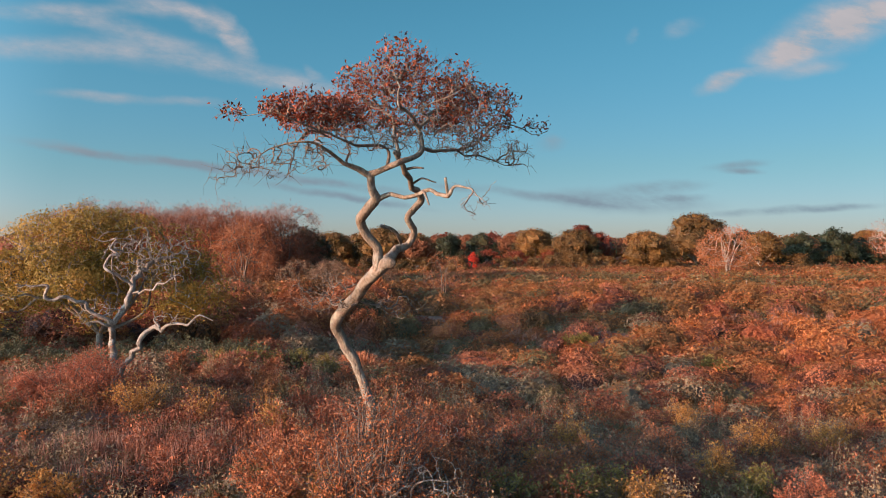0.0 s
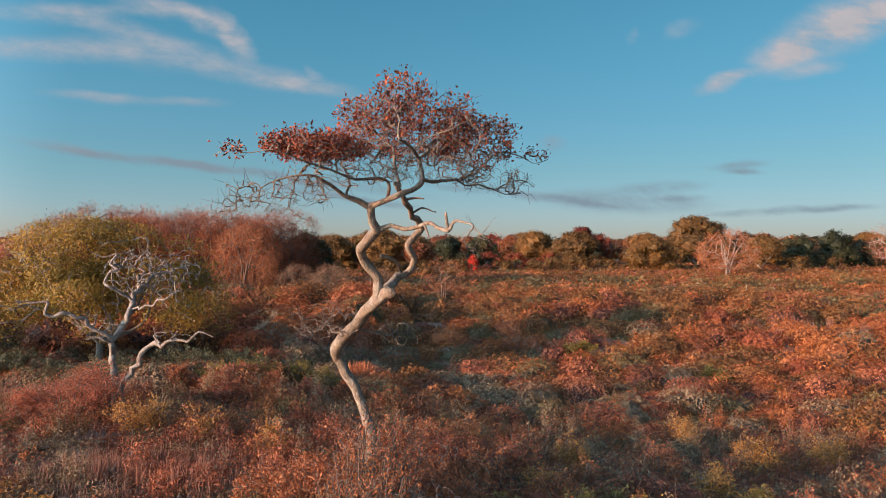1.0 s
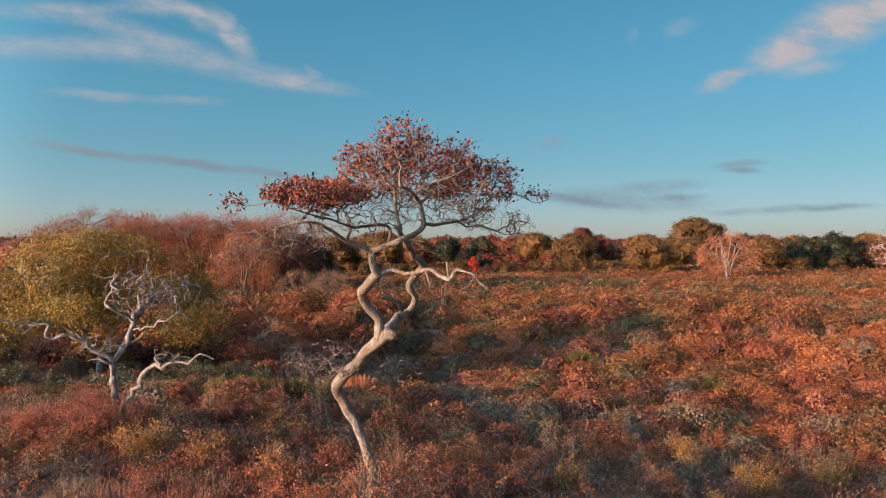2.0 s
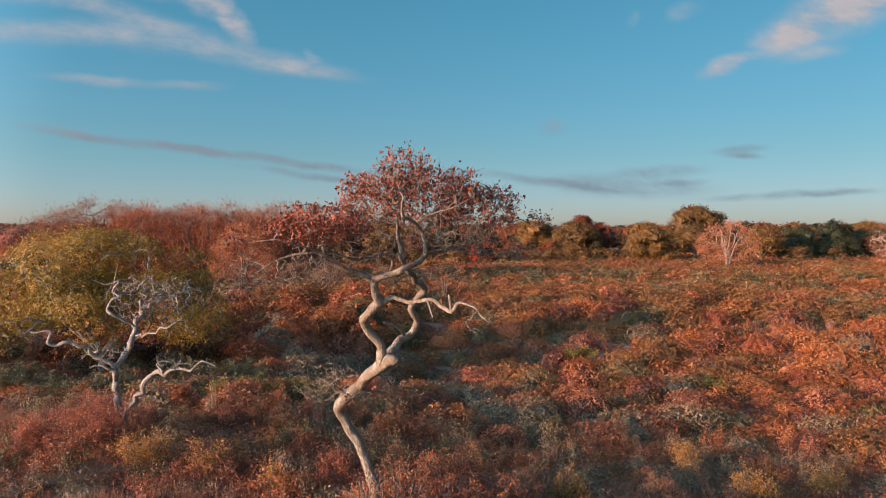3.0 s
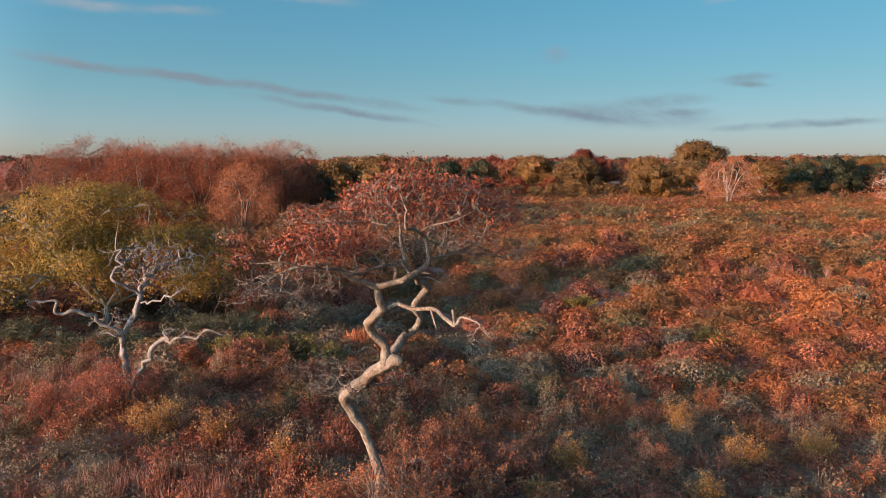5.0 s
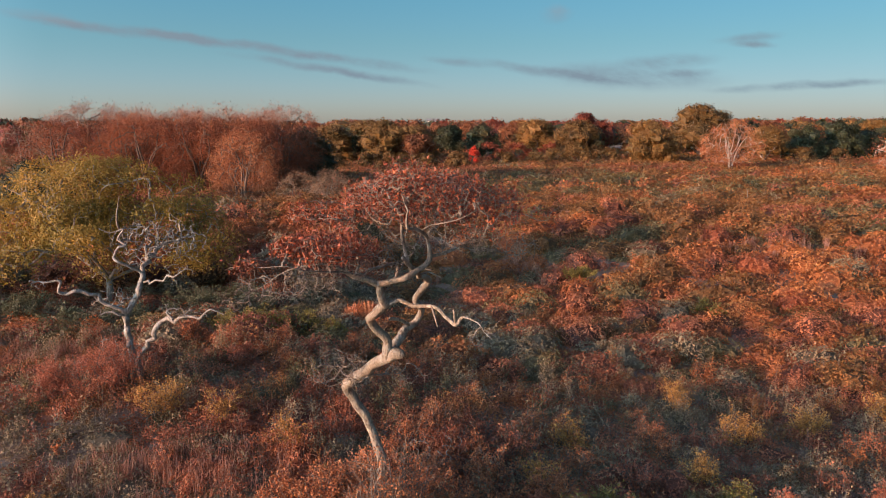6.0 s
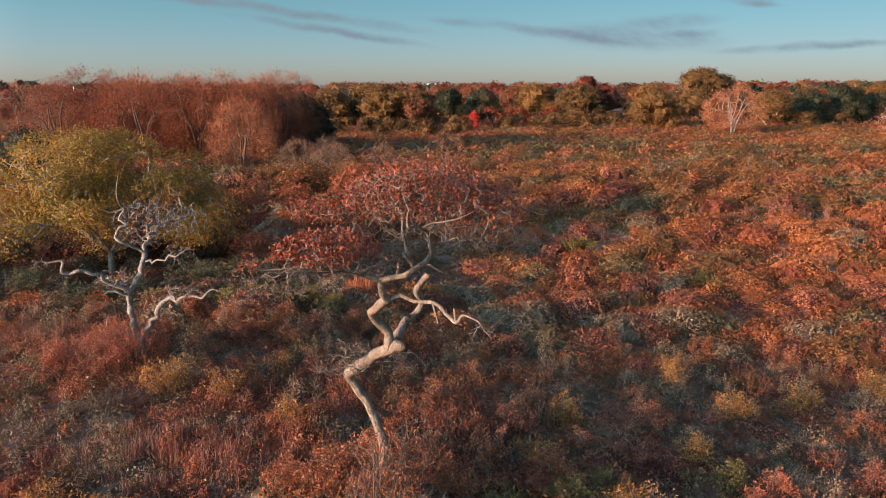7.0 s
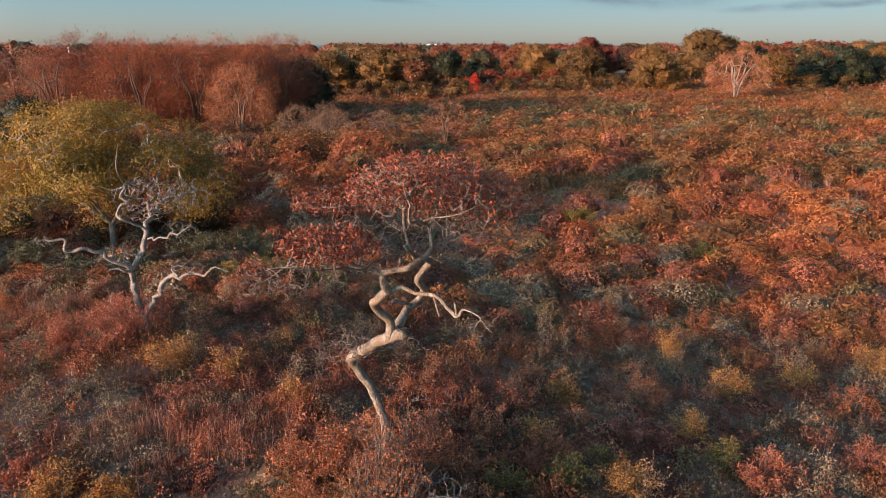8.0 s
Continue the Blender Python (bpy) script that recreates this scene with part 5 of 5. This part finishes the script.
limes = "yellow-green bushes on the heath"
for k, (x, y, r, h) in enumerate([(1.2, 12.6, 0.6, 0.75), (0.15, 11.9, 0.5, 0.6), (2.6, 13.1, 0.6, 0.85), (3.7, 13.9, 0.5, 0.75), (6.6, 14.4, 0.5, 0.8), (-7.9, 27.5, 0.8, 1.2), (-6.8, 26.9, 0.8, 1.15), (-5.7, 27.3, 0.8, 1.2), (-4.7, 26.6, 0.7, 1.05), (-9.0, 26.9, 0.7, 1.0), (8.2, 41.6, 1.2, 1.0), (13.6, 34.2, 0.9, 0.9)]):
    bush("yellow_green_bush", x, y, r, h, B_LIME, int(2600 * r), 0.06 + 0.0018 * max(0, y - 14), "upright yellow-green bush on the heath", 160 + k, limes, 18)
bays = "bayberry bushes in the hollow"
for k, (x, y, r, h) in enumerate([(-12.0, 31.5, 1.6, 1.3), (-9.3, 32.5, 1.5, 1.2), (-18.6, 29.5, 1.5, 1.3), (-10.6, 34.6, 1.4, 1.2), (-13.8, 28.6, 1.3, 1.1), (-7.3, 34.0, 1.3, 1.1), (-16.0, 27.6, 1.2, 1.0), (-10.2, 28.6, 1.1, 0.9), (-5.2, 36.0, 1.2, 1.0), (-20.5, 26.8, 1.2, 1.1)]):
    bush("bayberry_bush", x, y, r, h, B_BAY, int(2600 * r), 0.09, "rounded blue-green bayberry bush in the shaded hollow", 170 + k, bays, 26)


def brush_pile(name, x, y, r, h, count, label, seed):
    """A tangle of dead grey branches that arch out over the ground."""
    global rng
    rng = np.random.default_rng(seed)
    z = float(height(x, y))
    ob = thing(name, x, y, z, label, "dead brush")
    limbs = []
    for k in range(5):
        a = rng.uniform(0, 2 * math.pi)
        e = np.array((math.cos(a) * r * 0.7, math.sin(a) * r * 0.7, h * rng.uniform(0.5, 0.9)))
        rows = [(0, 0, -0.05, 0.02), (*(e * (0.35, 0.35, 0.8) + rng.normal(0, 0.06, 3)), 0.016), (*e, 0.008)]
        limbs.append(rows)
        part("branch", tube(rows, 0.06, 6, 0.08, 0.02), DEAD_BARK, ob, smooth=True)
    T = cloud_of(count, (0, 0, h * 0.5), (r, r, h * 0.55), 0.2)
    P, R = grow(limbs, T, 0.0055, 0.40, 0.22, 6, 0.08, 0.016)
    part("twigs", rods(P, R, 3), DEAD_BARK, ob, kind="stuff")


brush_pile("dead_brush", -0.6, 11.3, 1.1, 1.35, 260, "tangle of dead grey branches at the foot of the oak", 201)
brush_pile("dead_brush", -0.1, 11.5, 0.9, 0.9, 160, "low tangle of dead grey twigs in the heath", 202)
brush_pile("dead_brush", -0.4, 15.6, 0.9, 0.8, 110, "bare grey stems among red sprouts behind the oak", 204)
brush_pile("dead_brush", -10.4, 20.6, 0.9, 1.5, 90, "bare pinkish-grey twigs round the dead tree", 203)


def grasses():
    """Tufts of tall tawny grass between the shrubs."""
    global rng
    rng = np.random.default_rng(211)
    got = []
    for cx, cy, spread, tufts, tall in ((-7.1, 14.6, 1.0, 34, 0.55), (-5.2, 14.3, 0.9, 34, 0.6), (-15.5, 23.6, 1.8, 46, 0.6), (-16.8, 26, 1.6, 30, 0.6), (-9.6, 26.0, 1.4, 26, 0.5), (12.5, 15.5, 1.5, 24, 0.45), (24, 47, 4.0, 60, 0.7), (9, 62, 4.0, 50, 0.7), (5.6, 45, 2.4, 30, 0.6)):
        tx, ty = rng.normal(cx, spread, tufts), rng.normal(cy, spread * 0.6, tufts)
        per = 50
        x, y = np.repeat(tx, per) + rng.normal(0, 0.09, tufts * per), np.repeat(ty, per) + rng.normal(0, 0.09, tufts * per)
        P = np.stack([x, y, height(x, y) - 0.03], -1)
        D = rng.normal(0, 0.16, P.shape) + (0, 0, 1)
        got.append(leaf_cards(P, D, tall * rng.uniform(0.6, 1.25, len(P)), 0.02 if cy < 30 else 0.035, 0.08))
    tagged(new("tawny_grass", quads("tawny_grass", *merge(got), GRASS)), "tall red-tawny dry grass between the shrubs", "grass", kind="stuff")
    tuft = thing("flame_grass_clump", -3.9, 31.0, float(height(-3.9, 31.0)), "bright orange clump of dry grass in the hollow", "grass")
    n = 1500
    a, u = rng.uniform(0, 2 * np.pi, n), np.sqrt(rng.uniform(0, 1, n))
    P = np.stack([0.95 * u * np.cos(a), 0.6 * u * np.sin(a), np.full(n, -0.03)], -1)
    D = np.stack([0.4 * u * np.cos(a), 0.4 * u * np.sin(a), np.ones(n)], -1) + rng.normal(0, 0.1, (n, 3))
    part("blades", leaf_cards(P, D, rng.uniform(0.9, 1.4, n) * (1.05 - 0.6 * u * u), 0.045, 0.08), FLAME_GRASS, tuft, kind="stuff")


grasses()


def box(cx, cy, cz, sx, sy, sz):
    """Six quads of a box about its centre."""
    V = np.array([(x, y, z) for x in (-1, 1) for y in (-1, 1) for z in (-1, 1)], float) * (sx / 2, sy / 2, sz / 2) + (cx, cy, cz)
    return V, np.array([(0, 1, 3, 2), (4, 6, 7, 5), (0, 4, 5, 1), (2, 3, 7, 6), (0, 2, 6, 4), (1, 5, 7, 3)])


def stake():
    z = float(height(32.5, 73))
    ob = thing("wooden_stake", 32.5, 73, z, "thin weathered wooden stake in the meadow", "stake")
    part("post", tube([(0, 0, -0.2, 0.035), (0.01, 0, 0.8, 0.033), (0.02, 0.01, 1.9, 0.03)], 0.2, 6, 0.04), DEAD_BARK, ob)


stake()


def far_house(x, y, w, d, h, label):
    z = 2.3
    ob = thing("far_house", x, y, z, label, "house")
    wall = part("wall", box(0, 0, h / 2 - 2.6, w, d, h + 5.2), WALL_WHITE, ob)
    V = np.array([(-w * 0.54, -d * 0.56, h - 0.2), (w * 0.54, -d * 0.56, h - 0.2), (w * 0.54, 0, h + d * 0.3), (-w * 0.54, 0, h + d * 0.3), (-w * 0.54, d * 0.56, h - 0.2), (w * 0.54, d * 0.56, h - 0.2)])
    part("roof", (V, np.array([(0, 1, 2, 3), (3, 2, 5, 4), (0, 3, 4, 0), (1, 5, 2, 1)])[:2]), ROOF_GREY, ob)
    for k in range(4):
        part("window", box((k - 1.5) * w / 4.4, -d / 2 - 0.02, h * 0.6, w / 9, 0.08, h * 0.3), PANE_DARK, wall)


far_house(-76, 600, 9, 6, 4.0, "small white house far off among the woods")
far_house(-8, 560, 10, 6, 4.6, "white house far off on the woods' skyline")
pole = thing("utility_pole", -105.5, 200, float(height(-105.5, 200)), "pale slim pole standing above far scrub", "pole")
part("shaft", tube([(0, 0, -0.3, 0.16), (0, 0, 4, 0.14), (0, 0, 9.2, 0.11)], 1.0, 8, 0.0), WALL_WHITE, pole)
